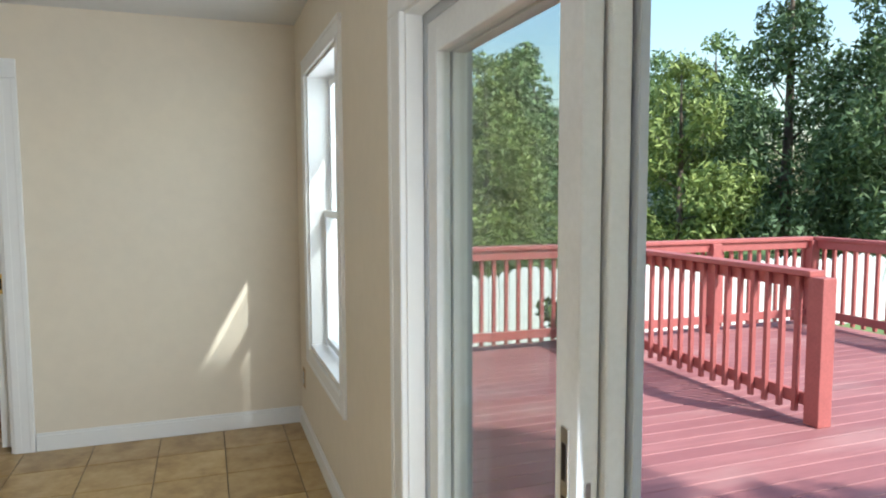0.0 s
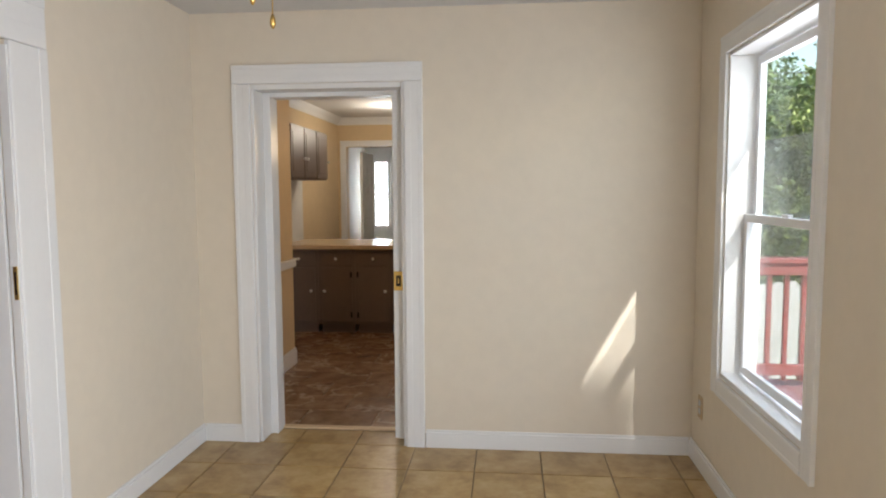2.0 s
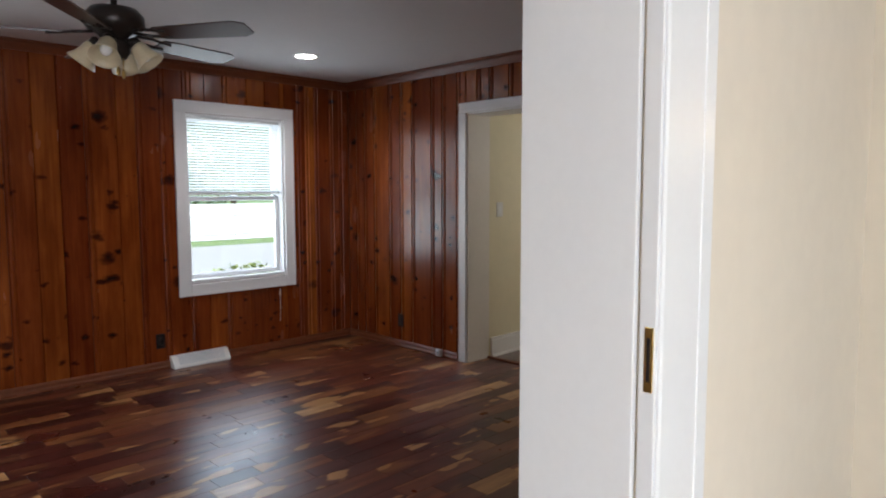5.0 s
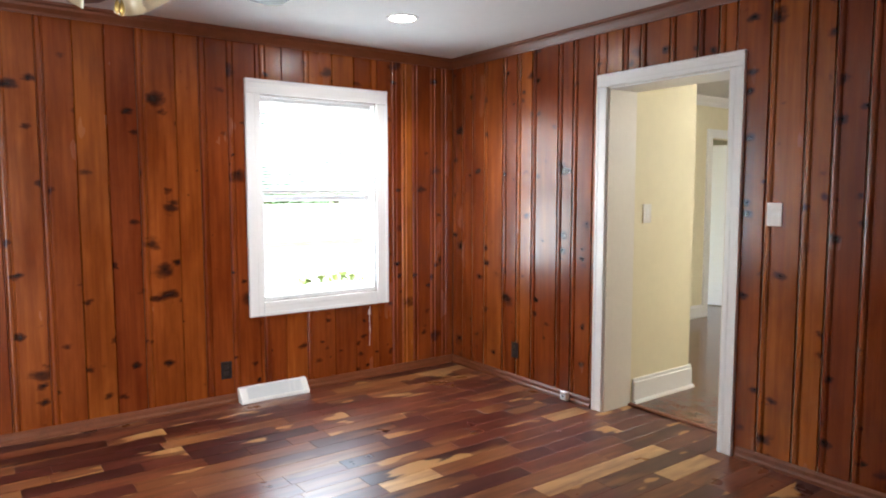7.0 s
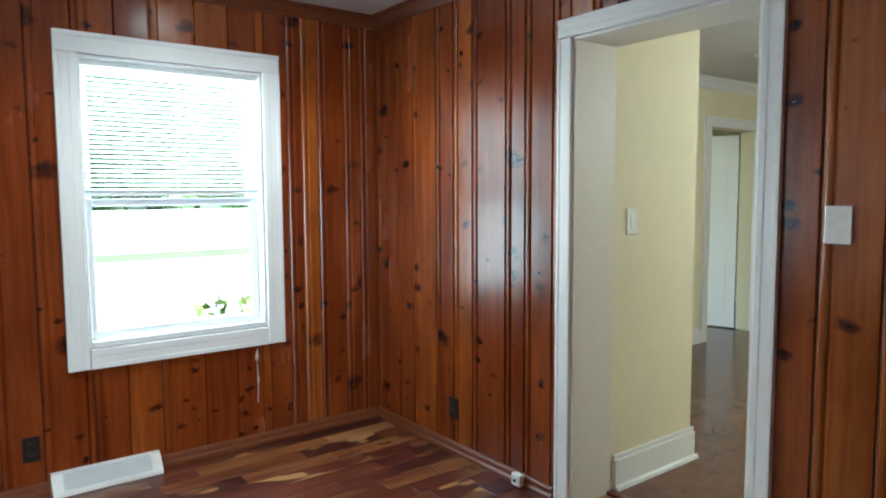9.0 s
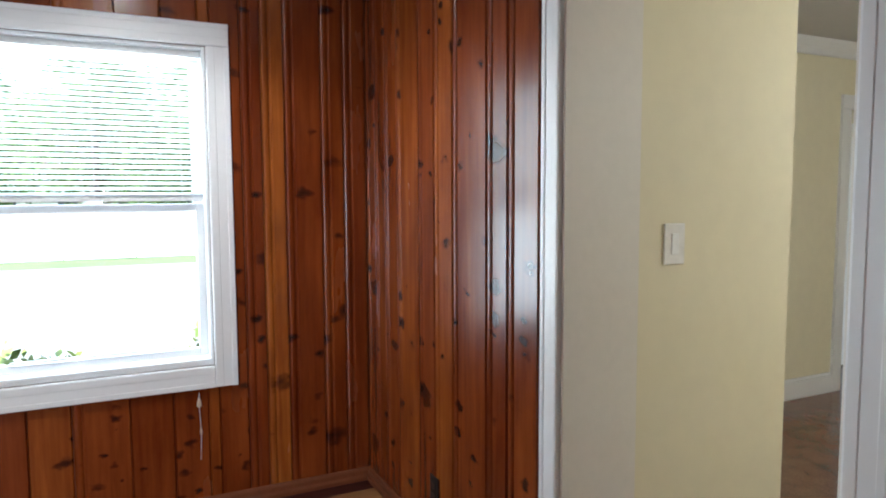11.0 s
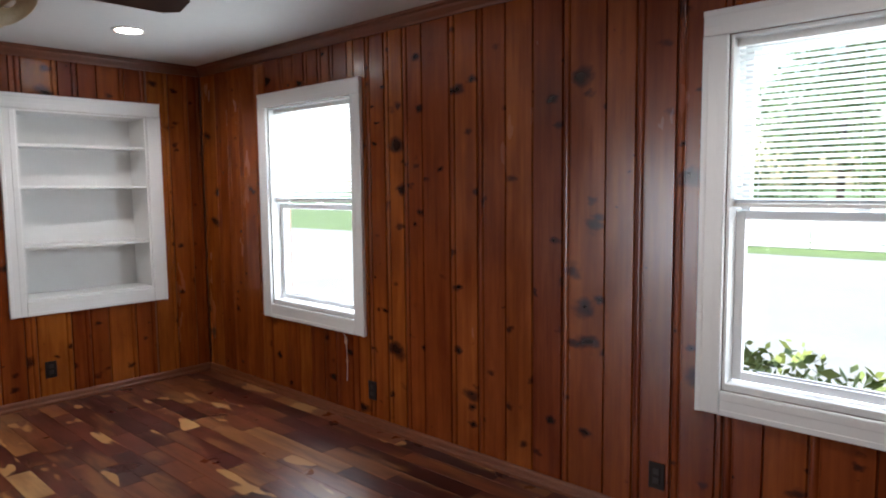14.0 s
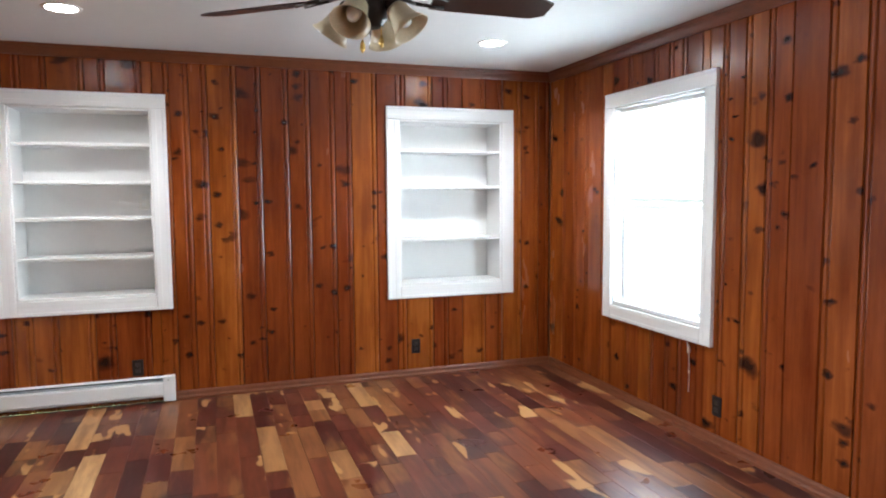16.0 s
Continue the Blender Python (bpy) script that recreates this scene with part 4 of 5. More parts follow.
def wall_cabinet(x, y0, y1, z0, z1, doors):
    c = thing("wall_cabinet", (x, y0, z0), "taupe painted wall cabinet with white knobs", "cabinet", "kitchen wall cabinets")
    h, n_ = z1 - z0, doors
    part("body", boxes((0, 0, 0, 0.33, y1 - y0, h), bev=0.003), CABINET, c)
    w = (y1 - y0) / n_
    for i in range(n_):
        d = part("door", boxes((0.331, i * w + 0.012, 0.015, 0.35, (i + 1) * w - 0.012, h - 0.015), bev=0.006), CABINET, c)
        part("raised_panel", boxes((0.348, i * w + 0.06, 0.07, 0.355, (i + 1) * w - 0.06, h - 0.07), bev=0.004), CABINET, d)
        knob(d, (0.35, (i + 1) * w - 0.05 if i % 2 == 0 else i * w + 0.05, 0.2), (1, 0, 0))

wall_cabinet(-1.90, 7.17, 8.46, 1.60, 2.12, 3)
bk = setting("backsplash", boxes((-1.899, 6.62, 0.93, -1.890, 8.6, 1.60)), PORC, "white laminate backsplash", "backsplash")
pt = thing("pantry_cabinet", (-0.80, 9.70, 0), "tall taupe pantry cabinet with panelled doors", "cabinet")
part("body", boxes((0, 0.02, 0, 1.6, 0.60, 2.20), bev=0.003), CABINET, pt)
for i in range(3):
    for z0, z1 in ((0.12, 1.30), (1.34, 2.16)):
        d = part("door", boxes((0.03 + i * 0.52, 0.0, z0, 0.03 + i * 0.52 + 0.48, 0.022, z1), bev=0.006), CABINET, pt)
        part("raised_panel", boxes((0.10 + i * 0.52, -0.006, z0 + 0.07, 0.44 + i * 0.52, 0.004, z1 - 0.07), bev=0.005), CABINET, d)
        knob(d, (0.06 + i * 0.52, 0.0, 1.2 if z0 < 1 else 1.62), (0, -1, 0))
setting("soffit", boxes((-0.86, 9.62, 2.205, 1.5, 10.298, KZ)), CREAM, "cream painted soffit over the pantry", "soffit")
kf = thing("kitchen_pendant_fan", (-0.25, 6.55, KZ), "dark bronze ceiling fitting with a lit amber glass shade", "light")
part("canopy", lathe(bmesh.new(), [(0.07, -0.001), (0.065, -0.03), (0.02, -0.05)]), DARKMET, kf)
part("stem", lathe(bmesh.new(), [(0.012, -0.04), (0.012, -0.36)], seg=12), DARKMET, kf)
part("motor", lathe(bmesh.new(), [(0.03, -0.30), (0.09, -0.33), (0.10, -0.38), (0.06, -0.42), (0.03, -0.44)]), FANWOOD, kf)
mt = Matrix.Translation((-0.03, 0, -0.43)) @ Matrix.Rotation(radians(35), 4, "Y")
part("shade", lathe(bmesh.new(), [(0.025, -0.01), (0.045, -0.04), (0.060, -0.09), (0.085, -0.13), (0.082, -0.13), (0.055, -0.09), (0.040, -0.04), (0.020, -0.014)], turn=mt), LITSHADE, kf, "glowing amber tulip shade")

# ---- hall ----
setting("wall_hall_west", boxes((-4.72, 6.566, 0, -4.612, 7.26, 2.5)), HALL, "cream painted hall wall end", "wall")
hx = on_wall("x", -4.612, 1)
baseboard("baseboard", hx, 6.606, 7.276, 0.17, 0.022)
baseboard("baseboard", on_wall("y", 7.26, 1), -4.72, -4.62, 0.17, 0.022)
moulding("shoe_moulding", [(0.022, 0), (0.04, 0), (0.036, 0.014), (0.022, 0.022)], hx, 6.606, 7.29, WHITE, "white shoe moulding", "moulding")
setting("wall_hall_far", wall_mesh("x", -6.30, -6.16, 6.60, 12.5, 0, 2.5, [(9.93, 10.73, 0, 2.05)]), HALL, "cream painted hall wall with a doorway", "wall")
setting("wall_hall_north", boxes((-8.0, 12.4, 0, -2.3, 12.5, 2.5)), HALL, "cream painted hall wall", "wall")
setting("wall_hall_east", boxes((-2.45, 6.60, 0, -2.35, 12.4, 2.5)), HALL, "cream painted hall wall", "wall")
setting("wall_hall_room", boxes((-8.0, 6.6, 0, -7.9, 12.5, 2.5)), HALL, "cream painted wall of the far room", "wall")
setting("ceiling_hall", boxes((-8.0, 6.60, 2.5, -2.35, 12.5, 2.6)), CEIL, "white painted hall ceiling", "ceiling")
fpl = on_wall("x", -6.16, 1)
moulding("crown_moulding", [(0, 2.40), (0.012, 2.40), (0.03, 2.44), (0.07, 2.48), (0.08, 2.499), (0, 2.499)], fpl, 6.6, 12.4, WHITE, "white hall crown moulding", "moulding")
baseboard("baseboard", fpl, 6.6, 9.83, 0.15, 0.02)
hdr = thing("door_5", (0, 0, 0), "white cased doorway at the far end of the hall", "doorway", kind="structure")
casing(hdr, fpl, 9.93, 10.73, 0, 2.05, 0.10, 0.022)
od = thing("panel_door", (-6.31, 10.71, 0.0), "white panelled door standing ajar with brass knob", "door")
od.rotation_euler = (0, 0, radians(-72))
slab = part("slab", boxes((-0.04, -0.77, 0.012, 0.0, 0.0, 2.02), bev=0.003), WHITE, od)
for z0, z1 in ((0.2, 0.9), (1.05, 1.85)):
    for y0, y1 in ((-0.68, -0.44), (-0.34, -0.10)):
        part("raised_panel", boxes((-0.002, y0, z0, 0.007, y1, z1), bev=0.003), WHITE, slab)
part("door_knob", lathe(bmesh.new(), [(0.028, 0), (0.028, 0.006), (0.010, 0.012), (0.010, 0.035), (0.026, 0.045), (0.028, 0.06), (0.012, 0.07)], (0.0, -0.70, 0.98), 18, Matrix.Rotation(radians(90), 4, "Y")), BRASS, slab)
sm = thing("smoke_detector", (-5.3, 9.2, 2.5), "small white ceiling smoke detector in the hall", "detector")
part("body", lathe(bmesh.new(), [(0.07, -0.001), (0.068, -0.025), (0.05, -0.035), (0.02, -0.036)]), PORC, sm)

# ---- outside ----
GZ = -0.9
gm = bmesh.new()
bmesh.ops.create_grid(gm, x_segments=2, y_segments=2, size=900, matrix=Matrix.Translation((0, 0, GZ)))
setting("ground", gm, GRASS, "mown grass yard reaching to the distance", "ground")
setting("driveway", boxes((-28, -30, GZ - 0.05, -9.5, 40, GZ + 0.02)), PAVE, "pale sunlit concrete drive in front of the house", "driveway")
DZ = -0.12
setting("deck_frame", boxes((E_OUT + 0.02, -3.0, DZ - 0.26, 7.95, 6.72, DZ - 0.035)), RAIL, "red painted deck framing", "deck")


def deck_rail(p, q, name="deck_railing"):
    """A railing from p to q (x, y): top cap, rails, balusters."""
    p, q = Vector((*p, 0)), Vector((*q, 0))
    d = q - p
    n_ = max(2, round(d.length / 0.135))
    r = thing(name, (p.x, p.y, DZ), "red painted wooden deck railing with square balusters", "railing", "deck railings")
    m = Matrix.Rotation(math.atan2(d.y, d.x), 4, "Z")
    L = d.length
    for nm, rows in (("top_cap", (0, -0.07, 1.01, L, 0.07, 1.05)), ("top_rail", (0, -0.045, 0.915, L, -0.007, 1.01)), ("bottom_rail", (0, -0.045, 0.10, L, -0.007, 0.19))):
        bm = boxes(rows, bev=0.005)
        bm.transform(m)
        part(nm, bm, RAIL, r)
    for i in range(n_):
        if i == 0:
            continue
        a = L * i / n_
        bm = boxes((a - 0.018, -0.006, 0.05, a + 0.018, 0.030, 1.0), bev=0.003)
        bm.transform(m)
        part("baluster", bm, RAIL, r)
    return r


def deck_post(x, y, h=1.01):
    p = thing("deck_post", (x, y, DZ), "red painted square deck post", "post", "deck posts")
    part("shaft", boxes((-0.06, -0.06, 0.0, 0.06, 0.06, h), bev=0.006), RAIL, p)

deck_rail((4.80, 3.90), (4.80, 6.60))
deck_rail((E_OUT + 0.1, 6.62), (7.80, 6.62))
deck_rail((7.80, 6.60), (7.80, -3.0))
for px, py in ((4.80, 3.86), (4.80, 6.58), (3.30, 6.58), (7.74, 6.58), (6.3, 6.58), (7.78, 4.6), (7.78, 2.4)):
    deck_post(px, py)


def picket_fence(x0, y0, x1, y1, h, z, name, label):
    f = thing(name, (x0, y0, z), label, "fence")
    d = Vector((x1 - x0, y1 - y0, 0))
    n_ = int(d.length / 0.165)
    m = Matrix.Rotation(math.atan2(d.y, d.x), 4, "Z")
    bm = boxes((0, 0.02, 0.3, d.length, 0.06, 0.39), (0, 0.02, h - 0.4, d.length, 0.06, h - 0.31))
    bm.transform(m)
    part("fence_rail", bm, FENCE, f)
    base = None
    for i in range(n_):
        a = 0.165 * i
        sag = 0.05 * math.cos(2 * math.pi * a / 1.6)
        if base is None:
            b = bmesh.new()
            w = 0.155
            pts = [(0, 0), (w, 0), (w, h - 0.06), (w * 0.75, h - 0.01), (w * 0.5, h), (w * 0.25, h - 0.01), (0, h - 0.06)]
            lo = [b.verts.new((u, -0.01, v)) for u, v in pts]
            hi = [b.verts.new((u, 0.012, v)) for u, v in pts]
            b.faces.new(lo)
            b.faces.new(hi[::-1])
            for k in range(7):
                b.faces.new((lo[k], hi[k], hi[(k + 1) % 7], lo[(k + 1) % 7]))
            ob = part("picket", b, FENCE, f)
            base = ob.data
        else:
            ob = new("picket", base)
            ob.parent = f
        ob.matrix_basis = m @ Matrix.Translation((a, 0, sag - 0.05))
    return f

picket_fence(-1.0, 9.4, 17.0, 9.4, 1.28, GZ, "picket_fence", "white wooden picket fence behind the deck")
wf = thing("board_fence", (-31.0, -28, GZ), "tall white board fence across the drive", "fence")
for z0 in (0.3, 1.2):
    part("fence_rail", boxes((0.05, 0, z0, 0.08, 75, z0 + 0.1)), FENCE, wf)
panel_data = part("fence_panel", boxes((0, 0.02, 0.03, 0.05, 2.40, 1.75), bev=0.01), FENCE, wf).data
for i in range(1, 31):
    ob = new("fence_panel", panel_data)
    ob.parent = wf
    ob.location = (0, 2.42 * i, 0)


def leaf_cloud(count, blobs, size, seed, flat=0.5):
    """Many small leaf clusters round given (x, y, z, radius) blobs, as one mesh of quads."""
    rng = np.random.default_rng(seed)
    bl = np.array(blobs)
    w = bl[:, 3] ** 2
    pick = rng.choice(len(bl), count, p=w / w.sum())
    d = rng.normal(size=(count, 3))
    d /= np.linalg.norm(d, axis=1)[:, None]
    r = bl[pick, 3] * rng.uniform(0.55, 1.08, count)
    c = bl[pick, :3] + d * r[:, None] * np.array((1, 1, 0.9))
    u = rng.normal(size=(count, 3))
    u /= np.linalg.norm(u, axis=1)[:, None]
    v = np.cross(u, rng.normal(size=(count, 3)))
    v /= np.linalg.norm(v, axis=1)[:, None]
    s = size * rng.uniform(0.5, 1.4, (count, 1))
    quad = np.stack([c - u * s, c + v * s * flat, c + u * s, c - v * s * flat], 1).reshape(-1, 3)
    me = bpy.data.meshes.new("crown")
    me.from_pydata(quad.tolist(), [], np.arange(count * 4).reshape(-1, 4).tolist())
    return me


def tree(x, y, h, r, kind, seed, z=GZ, count=13000, base=0.12):
    rng = random.Random(seed)
    t = thing("tree", (x, y, z), {"conifer": "tall dark green conifer in the yard", "lime": "yellow-green evergreen behind the deck", "broad": "leafy broad-leaved tree, far off or added unseen for shade"}[kind], "tree", "trees round the house")
    bm = bmesh.new()
    tr = 0.035 * h * 0.55
    rod(bm, (0, 0, 0), (0.05 * r, 0.03 * r, h * 0.55), tr, tr * 0.55, 9)
    rod(bm, (0.05 * r, 0.03 * r, h * 0.55), (0, 0, h * 0.93), tr * 0.55, tr * 0.12, 7)
    blobs = []
    n_ = 34 if kind != "broad" else 26
    for i in range(n_):
        f = base + (1 - base) * (i + 0.5) / n_
        if kind == "broad":
            env = r * math.sin(math.pi * min(1, 0.18 + 0.82 * f)) ** 0.6
        else:
            env = r * (1 - f) ** 0.72 * (1.05 if kind == "conifer" else 1.12) + 0.08 * r
        a = rng.uniform(0, 6.283)
        k = env * rng.uniform(0.35, 0.85)
        c = (k * math.cos(a), k * math.sin(a), h * f + rng.uniform(-0.04, 0.04) * h)
        blobs.append((*c, max(0.14 * r, env * rng.uniform(0.30, 0.52))))
        if i % 2 == 0:
            rod(bm, (0.03 * r, 0.02 * r, h * f * 0.82), c, tr * 0.28 * (1.1 - f), 0.008, 5)
    part("trunk", bm, BARK, t)
    me = leaf_cloud(count, blobs, 0.028 * r + 0.04, seed, 0.45 if kind == "broad" else 0.3)
    me.materials.append({"conifer": CONIFER, "lime": LIME, "broad": BROAD}[kind])
    cr_ = new("crown", me)
    cr_.parent = t
    return t

E_TREES = ((11.1, 13.2, 5.4, 1.9, "lime", 1), (13.6, 12.6, 8.6, 2.1, "conifer", 2), (14.3, 10.6, 8.0, 2.0, "conifer", 3), (17.5, 12.0, 10, 2.6, "conifer", 4),
           (9.2, 20.0, 6.6, 2.6, "lime", 5), (6.0, 21.0, 6.2, 2.5, "broad", 6), (11.6, 24.5, 7.4, 2.8, "broad", 7), (3.0, 23.0, 6.6, 2.8, "broad", 8),
           (20.5, 23.5, 7.8, 2.6, "conifer", 9), (18.0, 34.0, 10.5, 4.2, "broad", 10), (12.0, 37.0, 10.0, 4.2, "broad", 11), (25.0, 28.0, 10.0, 4.0, "broad", 12),
           (30.0, 22.0, 10.0, 4.0, "broad", 13), (34.0, 44.0, 12.5, 5.0, "broad", 14), (23.0, 14.0, 8.5, 3.0, "broad", 15), (5.0, 38.0, 10, 4.5, "broad", 16))
for a in E_TREES:
    tree(*a)
# two unseen trees added to shade the sliding door and trim the sun patch
tree(5.9, -5.4, 11.0, 2.7, "broad", 31, count=34000, base=0.42)
tree(6.0, -4.1, 12.2, 2.6, "broad", 32, count=26000, base=0.5)
W_TREES = ((-36, 4.5, 9, 3.4, "broad", 21), (-38, 9.5, 11, 4.2, "broad", 22), (-35, 14.0, 9, 3.4, "broad", 23), (-40, -2.5, 11, 4.2, "broad", 24), (-37, -9, 9, 3.6, "conifer", 25), (-37, 21.0, 11, 4.5, "broad", 26), (-41, 28, 12, 5, "broad", 27))
for a in W_TREES:
    tree(*a, base=0.25)


def shrub(x, y, r, seed):
    s = thing("shrub", (x, y, GZ), "low leafy green shrub under the window", "shrub", "shrubs under the windows")
    rng = random.Random(seed)
    bl = [(rng.uniform(-r, r) * 0.7, rng.uniform(-r, r) * 0.9, rng.uniform(0.35, 1.0) * r * 2.8, r * 0.42) for _ in range(9)]
    bm = bmesh.new()
    for b_ in bl[:5]:
        rod(bm, (0, 0, 0), b_[:3], 0.012, 0.004, 5)
    part("stems", bm, BARK, s)
    me = leaf_cloud(900, bl, 0.045, seed, 0.5)
    me.materials.append(LIME)
    ob = new("leaves", me)
    ob.parent = s

for i, (sy, sr) in enumerate(((3.9, 0.50), (4.6, 0.56), (5.2, 0.50), (5.9, 0.54), (1.9, 0.45))):
    shrub(-7.7, sy, sr, 40 + i)
vine = thing("shrub", (4.55, 6.85, GZ), "climbing leafy plant at the deck corner", "shrub")
me = leaf_cloud(420, [(0.0, 0.0, 0.95, 0.22), (0.12, -0.02, 1.25, 0.2), (-0.15, -0.02, 1.1, 0.16), (-0.05, 0, 0.5, 0.25), (0.25, 0, 0.8, 0.14)], 0.055, 77, 0.6)
me.materials.append(BROAD)
ob = new("leaves", me)
ob.parent = vine

pole = thing("utility_pole", (14.4, 21.7, GZ), "weathered wooden utility pole with transformer and wires", "pole")
part("shaft", rod(bmesh.new(), (0, 0, 0), (0.15, 0, 7.9), 0.16, 0.11, 12), POLE, pole)
part("transformer", lathe(bmesh.new(), [(0.20, 0), (0.22, 0.05), (0.22, 0.75), (0.18, 0.82), (0.05, 0.9)], (-0.36, 0.0, 5.6), 18), GREY_VINYL, pole)
part("crossarm", boxes((-0.7, -0.06, 5.25, 0.7, 0.06, 5.38)), POLE, pole)
for wz, dz in ((5.5, 0.1), (5.3, -0.1), (4.3, 0.25), (4.1, -0.5)):
    bm = bmesh.new()
    prev = None
    for i in range(13):
        f = i / 12
        c = (-22 + 52 * f, 4 * (f - 0.42), wz + dz + 1.6 * (f - 0.42) ** 2 * 2)
        if prev:
            rod(bm, prev, c, 0.013, seg=5)
        prev = c
    part("wire", bm, BLACK, pole)
part("guy_pole", rod(bmesh.new(), (-0.55, 0.3, 0), (-0.1, 0.1, 6.0), 0.07, 0.06, 8), POLE, pole)


def house(x, y, z, w, d, h, turn, label, wallmat):
    ho = thing("house", (x, y, z), label, "house", "houses in the distance")
    ho.rotation_euler = (0, 0, radians(turn))
    part("wall", boxes((-w / 2, -d / 2, 0, w / 2, d / 2, h)), wallmat, ho)
    bm = bmesh.new()
    e = 0.4
    v = [bm.verts.new(c) for c in ((-w / 2 - e, -d / 2 - e, h), (w / 2 + e, -d / 2 - e, h), (w / 2 + e, d / 2 + e, h), (-w / 2 - e, d / 2 + e, h), (-w / 2 + d / 3, 0, h + d * 0.36), (w / 2 - d / 3, 0, h + d * 0.36))]
    for f in ((0, 1, 5, 4), (2, 3, 4, 5), (1, 2, 5), (3, 0, 4), (3, 2, 1, 0)):
        bm.faces.new([v[i] for i in f])
    part("roof", bm, ROOF, ho)
    n_ = max(2, int(w / 2.2))
    for i in range(n_):
        for zz in ([0.9, 3.6] if h > 4.5 else [0.9]):
            for sy in (-1, 1):
                cx = -w / 2 + w * (i + 0.5) / n_
                wd = part("window", boxes((cx - 0.5, sy * (d / 2 + 0.02) - 0.03, zz, cx + 0.5, sy * (d / 2 + 0.02) + 0.03, zz + 1.4)), FENCE, ho)
                part("pane", boxes((cx - 0.42, sy * (d / 2 + 0.05) - 0.01, zz + 0.08, cx + 0.42, sy * (d / 2 + 0.05) + 0.01, zz + 1.32)), DARKGLASS, wd)
    return ho

house(28.0, 37.5, GZ - 0.6, 8, 7, 5.0, 38, "white two-storey house with brown roof among trees", FENCE)
house(-44.0, 7.0, GZ, 15, 9, 3.4, 90, "low house with brown roof behind the fence", SIDING)

# ---- pine boards of the panelled room ----
def board_mesh(place, a0, a1, z0, z1, bead):
    """One board: a flat face and, along one edge, a rounded bead between two grooves."""
    w = a1 - a0
    if bead and w > 0.07:
        prof = [(0.0004, -0.010), (0.004, -0.006), (0.007, 0.001), (0.013, 0.0042), (0.020, 0.0048), (0.027, 0.0042), (0.033, 0.001), (0.036, -0.005), (0.040, -0.005), (0.043, 0.0), (0.048, 0.004), (w - 0.004, 0.004), (w - 0.0004, -0.004)]
    else:
        g = min(0.006, w * 0.2)
        prof = [(0.0004, -0.008), (g, 0.004), (w - g, 0.004), (w - 0.0004, -0.006)]
    verts = [place(a0 + a, z, o - 0.004) for z in (z0, z1) for a, o in prof]
    k = len(prof)
    faces = [(i, i + 1, k + i + 1, k + i) for i in range(k - 1)]
    me = bpy.data.meshes.new("board")
    me.from_pydata(verts, [], faces)
    me.validate()
    return me


def board_wall(parent, place, a0, a1, holes, seed, joints=()):
    """Random-width boards; joints are known board edges, wide gaps between them are filled."""
    rng = random.Random(seed)
    cuts = [a0]
    for j in (*joints, a1):
        while j - cuts[-1] > 0.30:
            cuts.append(cuts[-1] + min(rng.choice((0.13, 0.155, 0.18, 0.205, 0.23)), (j - cuts[-1]) * 0.55))
        cuts.append(j)
    for p, q in zip(cuts, cuts[1:]):
        bead = rng.random() < 0.85
        inner = sorted({p, q, *[e for h in holes for e in h[:2] if p < e < q]})
        for u, v in zip(inner, inner[1:]):
            if v - u < 0.012:
                continue
            z = 0.0
            spans = sorted((h[2], h[3]) for h in holes if h[0] <= u + 1e-6 and v <= h[1] + 1e-6)
            for h0, h1 in [*spans, (PZ, PZ)]:
                if h0 - z > 0.02:
                    me = board_mesh(place, u, v, z, h0, bead and u == p)
                    me.materials.append(PINE)
                    new("board", me).parent = parent
                z = h1


def grown(h, w, below=True):
    return (h[0] - w, h[1] + w, max(0.0, h[2] - w) if below else 0.0, h[3] + w)

board_wall(wall_west, pW, PY0, PY1, [grown(W1, 0.02), grown(W2, 0.02)], 5,
           (2.42, 2.59, 2.75, 2.91, 3.12, 3.32, 3.51, 3.68, 3.855, 4.085, 4.233, 4.415, 4.64, 4.80, 4.965, 5.19, 5.37, 5.52, 5.70, 5.79, 5.895, 6.07, 6.18))
board_wall(wall_north, pN, PX0, PX1, [grown(HD, 0.02, False)], 6,
           (-6.12, -5.99, -5.84, -5.617, -5.458, -5.298, -5.043, -4.906, -4.727, -3.563, -3.376))
board_wall(wall_south, pS, PX0, PX1, [grown(N1, 0.02), grown(N2, 0.02)], 7,
           (-6.14, -5.975, -4.71, -4.51, -4.38, -4.19, -4.03, -3.83, -3.655, -3.45, -3.325))
board_wall(wall_east_panelled, pE, PY0, PY1, [(PK[0], PK[1], 0.0, PK[3])], 8)


# ---- floor planks, tiles and deck boards ----
def slab_mesh(name, x0, y0, x1, y1, z, t, e, mat):
    """A flat piece with chamfered upper edges, its top at z."""
    lo = [(x0, y0, z - t), (x1, y0, z - t), (x1, y1, z - t), (x0, y1, z - t)]
    mid = [(c[0], c[1], z - e) for c in lo]
    hi = [(x0 + e, y0 + e, z), (x1 - e, y0 + e, z), (x1 - e, y1 - e, z), (x0 + e, y1 - e, z)]
    fs = [(8, 9, 10, 11)]
    for k in range(4):
        j = (k + 1) % 4
        fs += [(k, j, 4 + j, 4 + k), (4 + k, 4 + j, 8 + j, 8 + k)]
    me = bpy.data.meshes.new(name)
    me.from_pydata(lo + mid + hi, [], fs)
    me.materials.append(mat)
    return me

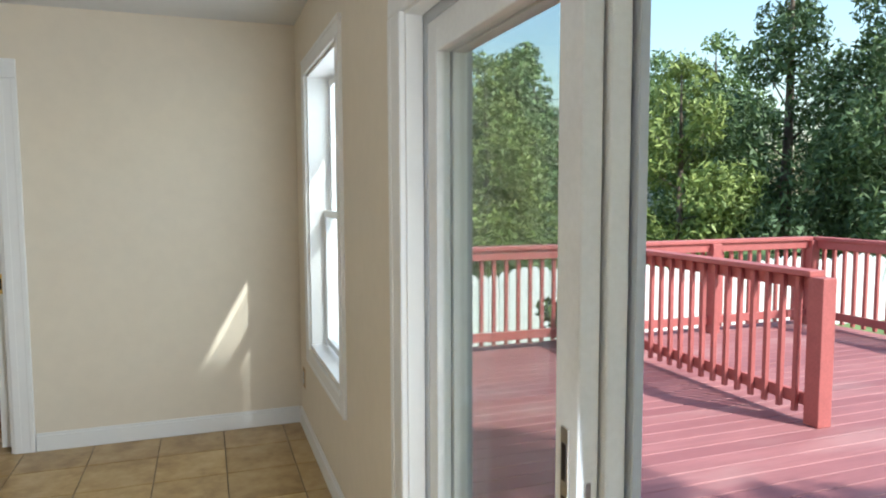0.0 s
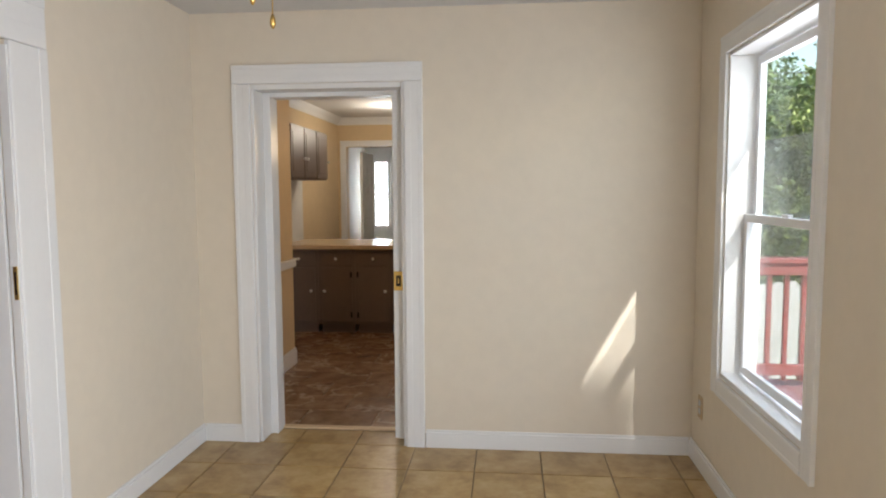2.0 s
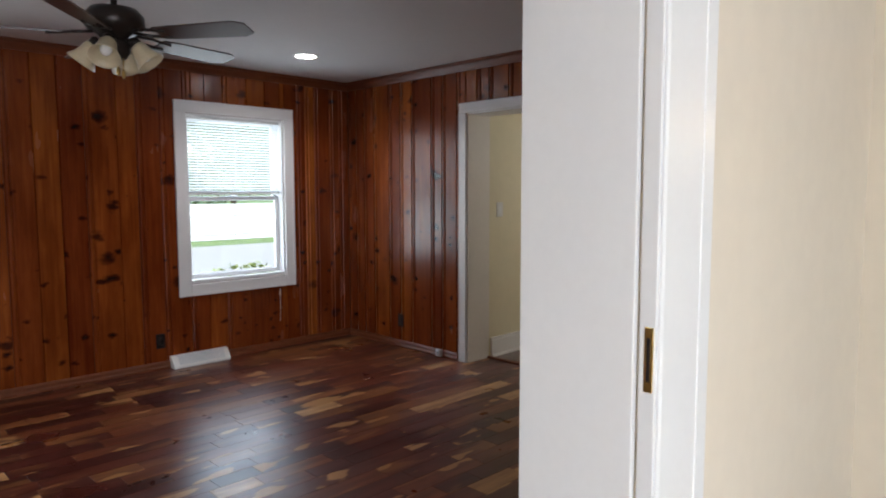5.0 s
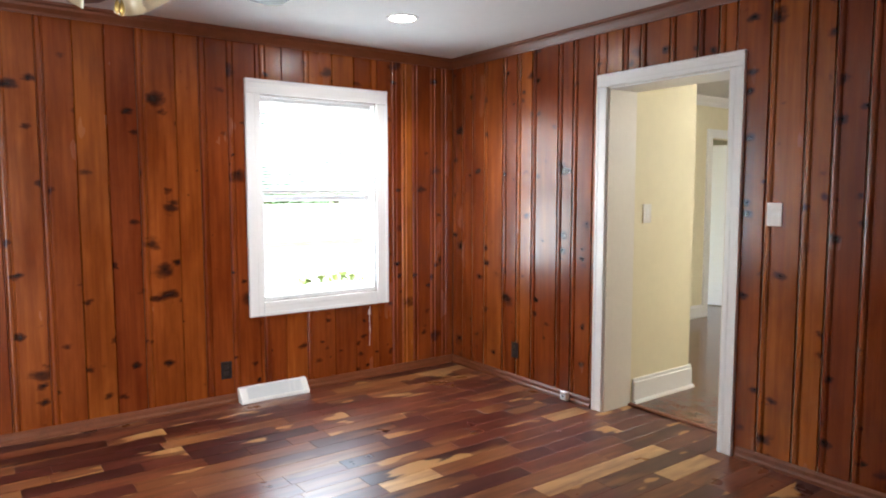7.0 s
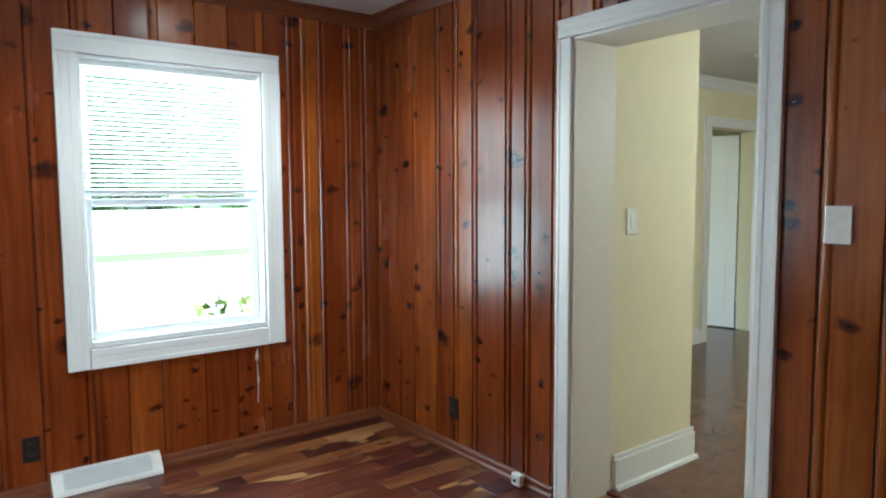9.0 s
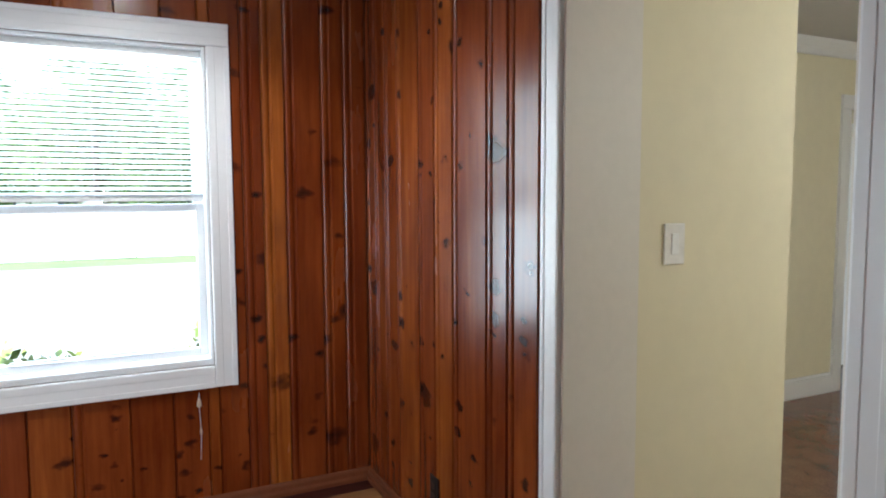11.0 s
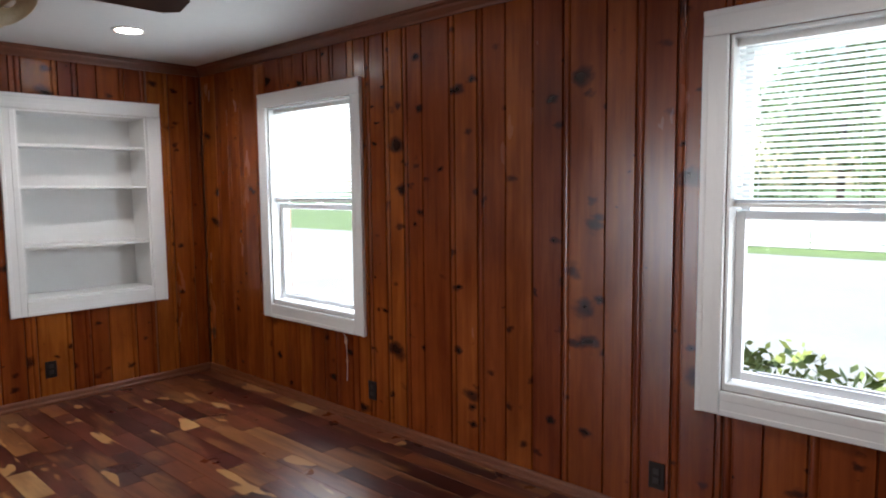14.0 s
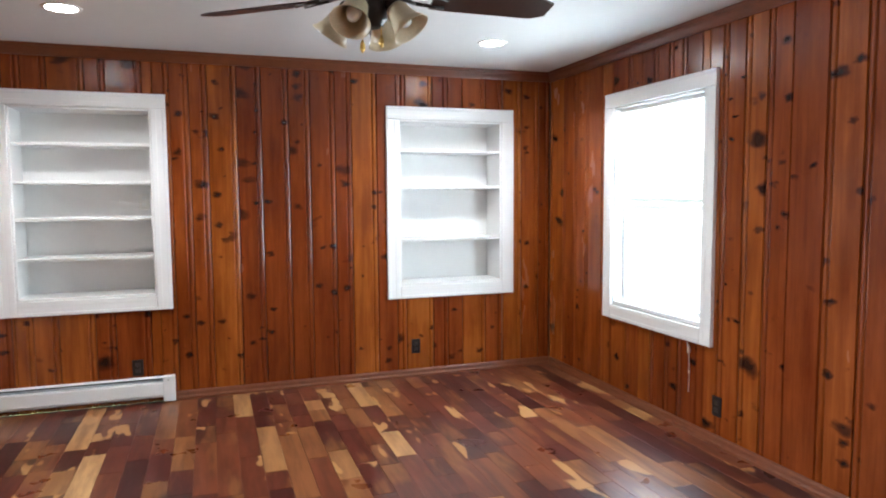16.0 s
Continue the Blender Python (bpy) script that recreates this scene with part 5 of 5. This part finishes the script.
rng = random.Random(11)
x = PX0
while x < BX0 - 0.09:
    x2 = min(x + 0.122, BX0 - 0.0935) if x < BX0 - 0.25 else min(x + 0.122, BX0 - 0.062)
    in_door = x > PX1 - 0.05
    ya, yb = (PK[0], PK[1]) if in_door else (PY0, 6.54 if HD[0] - 0.1 < x and x2 < HD[1] + 0.1 else PY1)
    y = ya - rng.uniform(0, 0.4)
    while y < yb:
        y2 = y + rng.choice((0.24, 0.32, 0.42, 0.55, 0.75, 0.95))
        p, q = max(y, ya), min(y2, yb)
        if q - p > 0.03:
            ob = new("plank", slab_mesh("plank", x + 0.0005, p + 0.0005, x2 - 0.0005, q - 0.0005, 0.0, 0.012, 0.0012, PLANK))
            ob.parent = floor_wood
        y = y2
    x = x2

tx = [1.355 - 0.3565 * i for i in range(9)]
ty = [4.46 - 0.359 * i for i in range(15)]
xs = sorted([BX1, BX0, *[t for t in tx if BX0 < t < BX1]])
ys = sorted([BY1, BY0, *[t for t in ty if BY0 < t < BY1]])
for a, b in zip(xs, xs[1:]):
    for c, d in zip(ys, ys[1:]):
        ob = new("floor_tile", slab_mesh("floor_tile", a + 0.003, c + 0.003, b - 0.003, d - 0.003, 0.0, 0.008, 0.002, FLOORTILE))
        ob.parent = floor_tiles
for a, b in zip([KD[0], *[t for t in sorted(tx) if KD[0] < t < KD[1]]], [*[t for t in sorted(tx) if KD[0] < t < KD[1]], KD[1]]):
    ob = new("floor_tile", slab_mesh("floor_tile", a + 0.003, BY1 + 0.003, b - 0.003, 5.017, 0.0, 0.008, 0.002, FLOORTILE))
    ob.parent = floor_tiles
row = 0
y = 5.07
while y < 7.9:
    x = -1.36 - (0.24 if row % 2 else 0.0) if y < 6.6 else -1.89 - (0.24 if row % 2 else 0.0)
    left = -1.36 if y < 6.3 else -1.89
    while x < 1.4:
        a, b = max(x, left), x + 0.48
        if b - a > 0.04:
            ob = new("slate_tile", slab_mesh("slate_tile", a + 0.003, y + 0.003, b - 0.003, y + 0.317, 0.0, 0.008, 0.002, SLATE))
            ob.parent = floor_kitchen
        x += 0.48
    y += 0.32
    row += 1

deck = tagged(thing("deck", (0, 0, 0), "weathered red painted board deck", "deck"), kind="structure")
y = -3.0
while y < 6.74:
    ob = new("deck_board", slab_mesh("deck_board", E_OUT + 0.02, y, 7.98, y + 0.138, DZ, 0.034, 0.004, DECK))
    ob.parent = deck
    y += 0.145
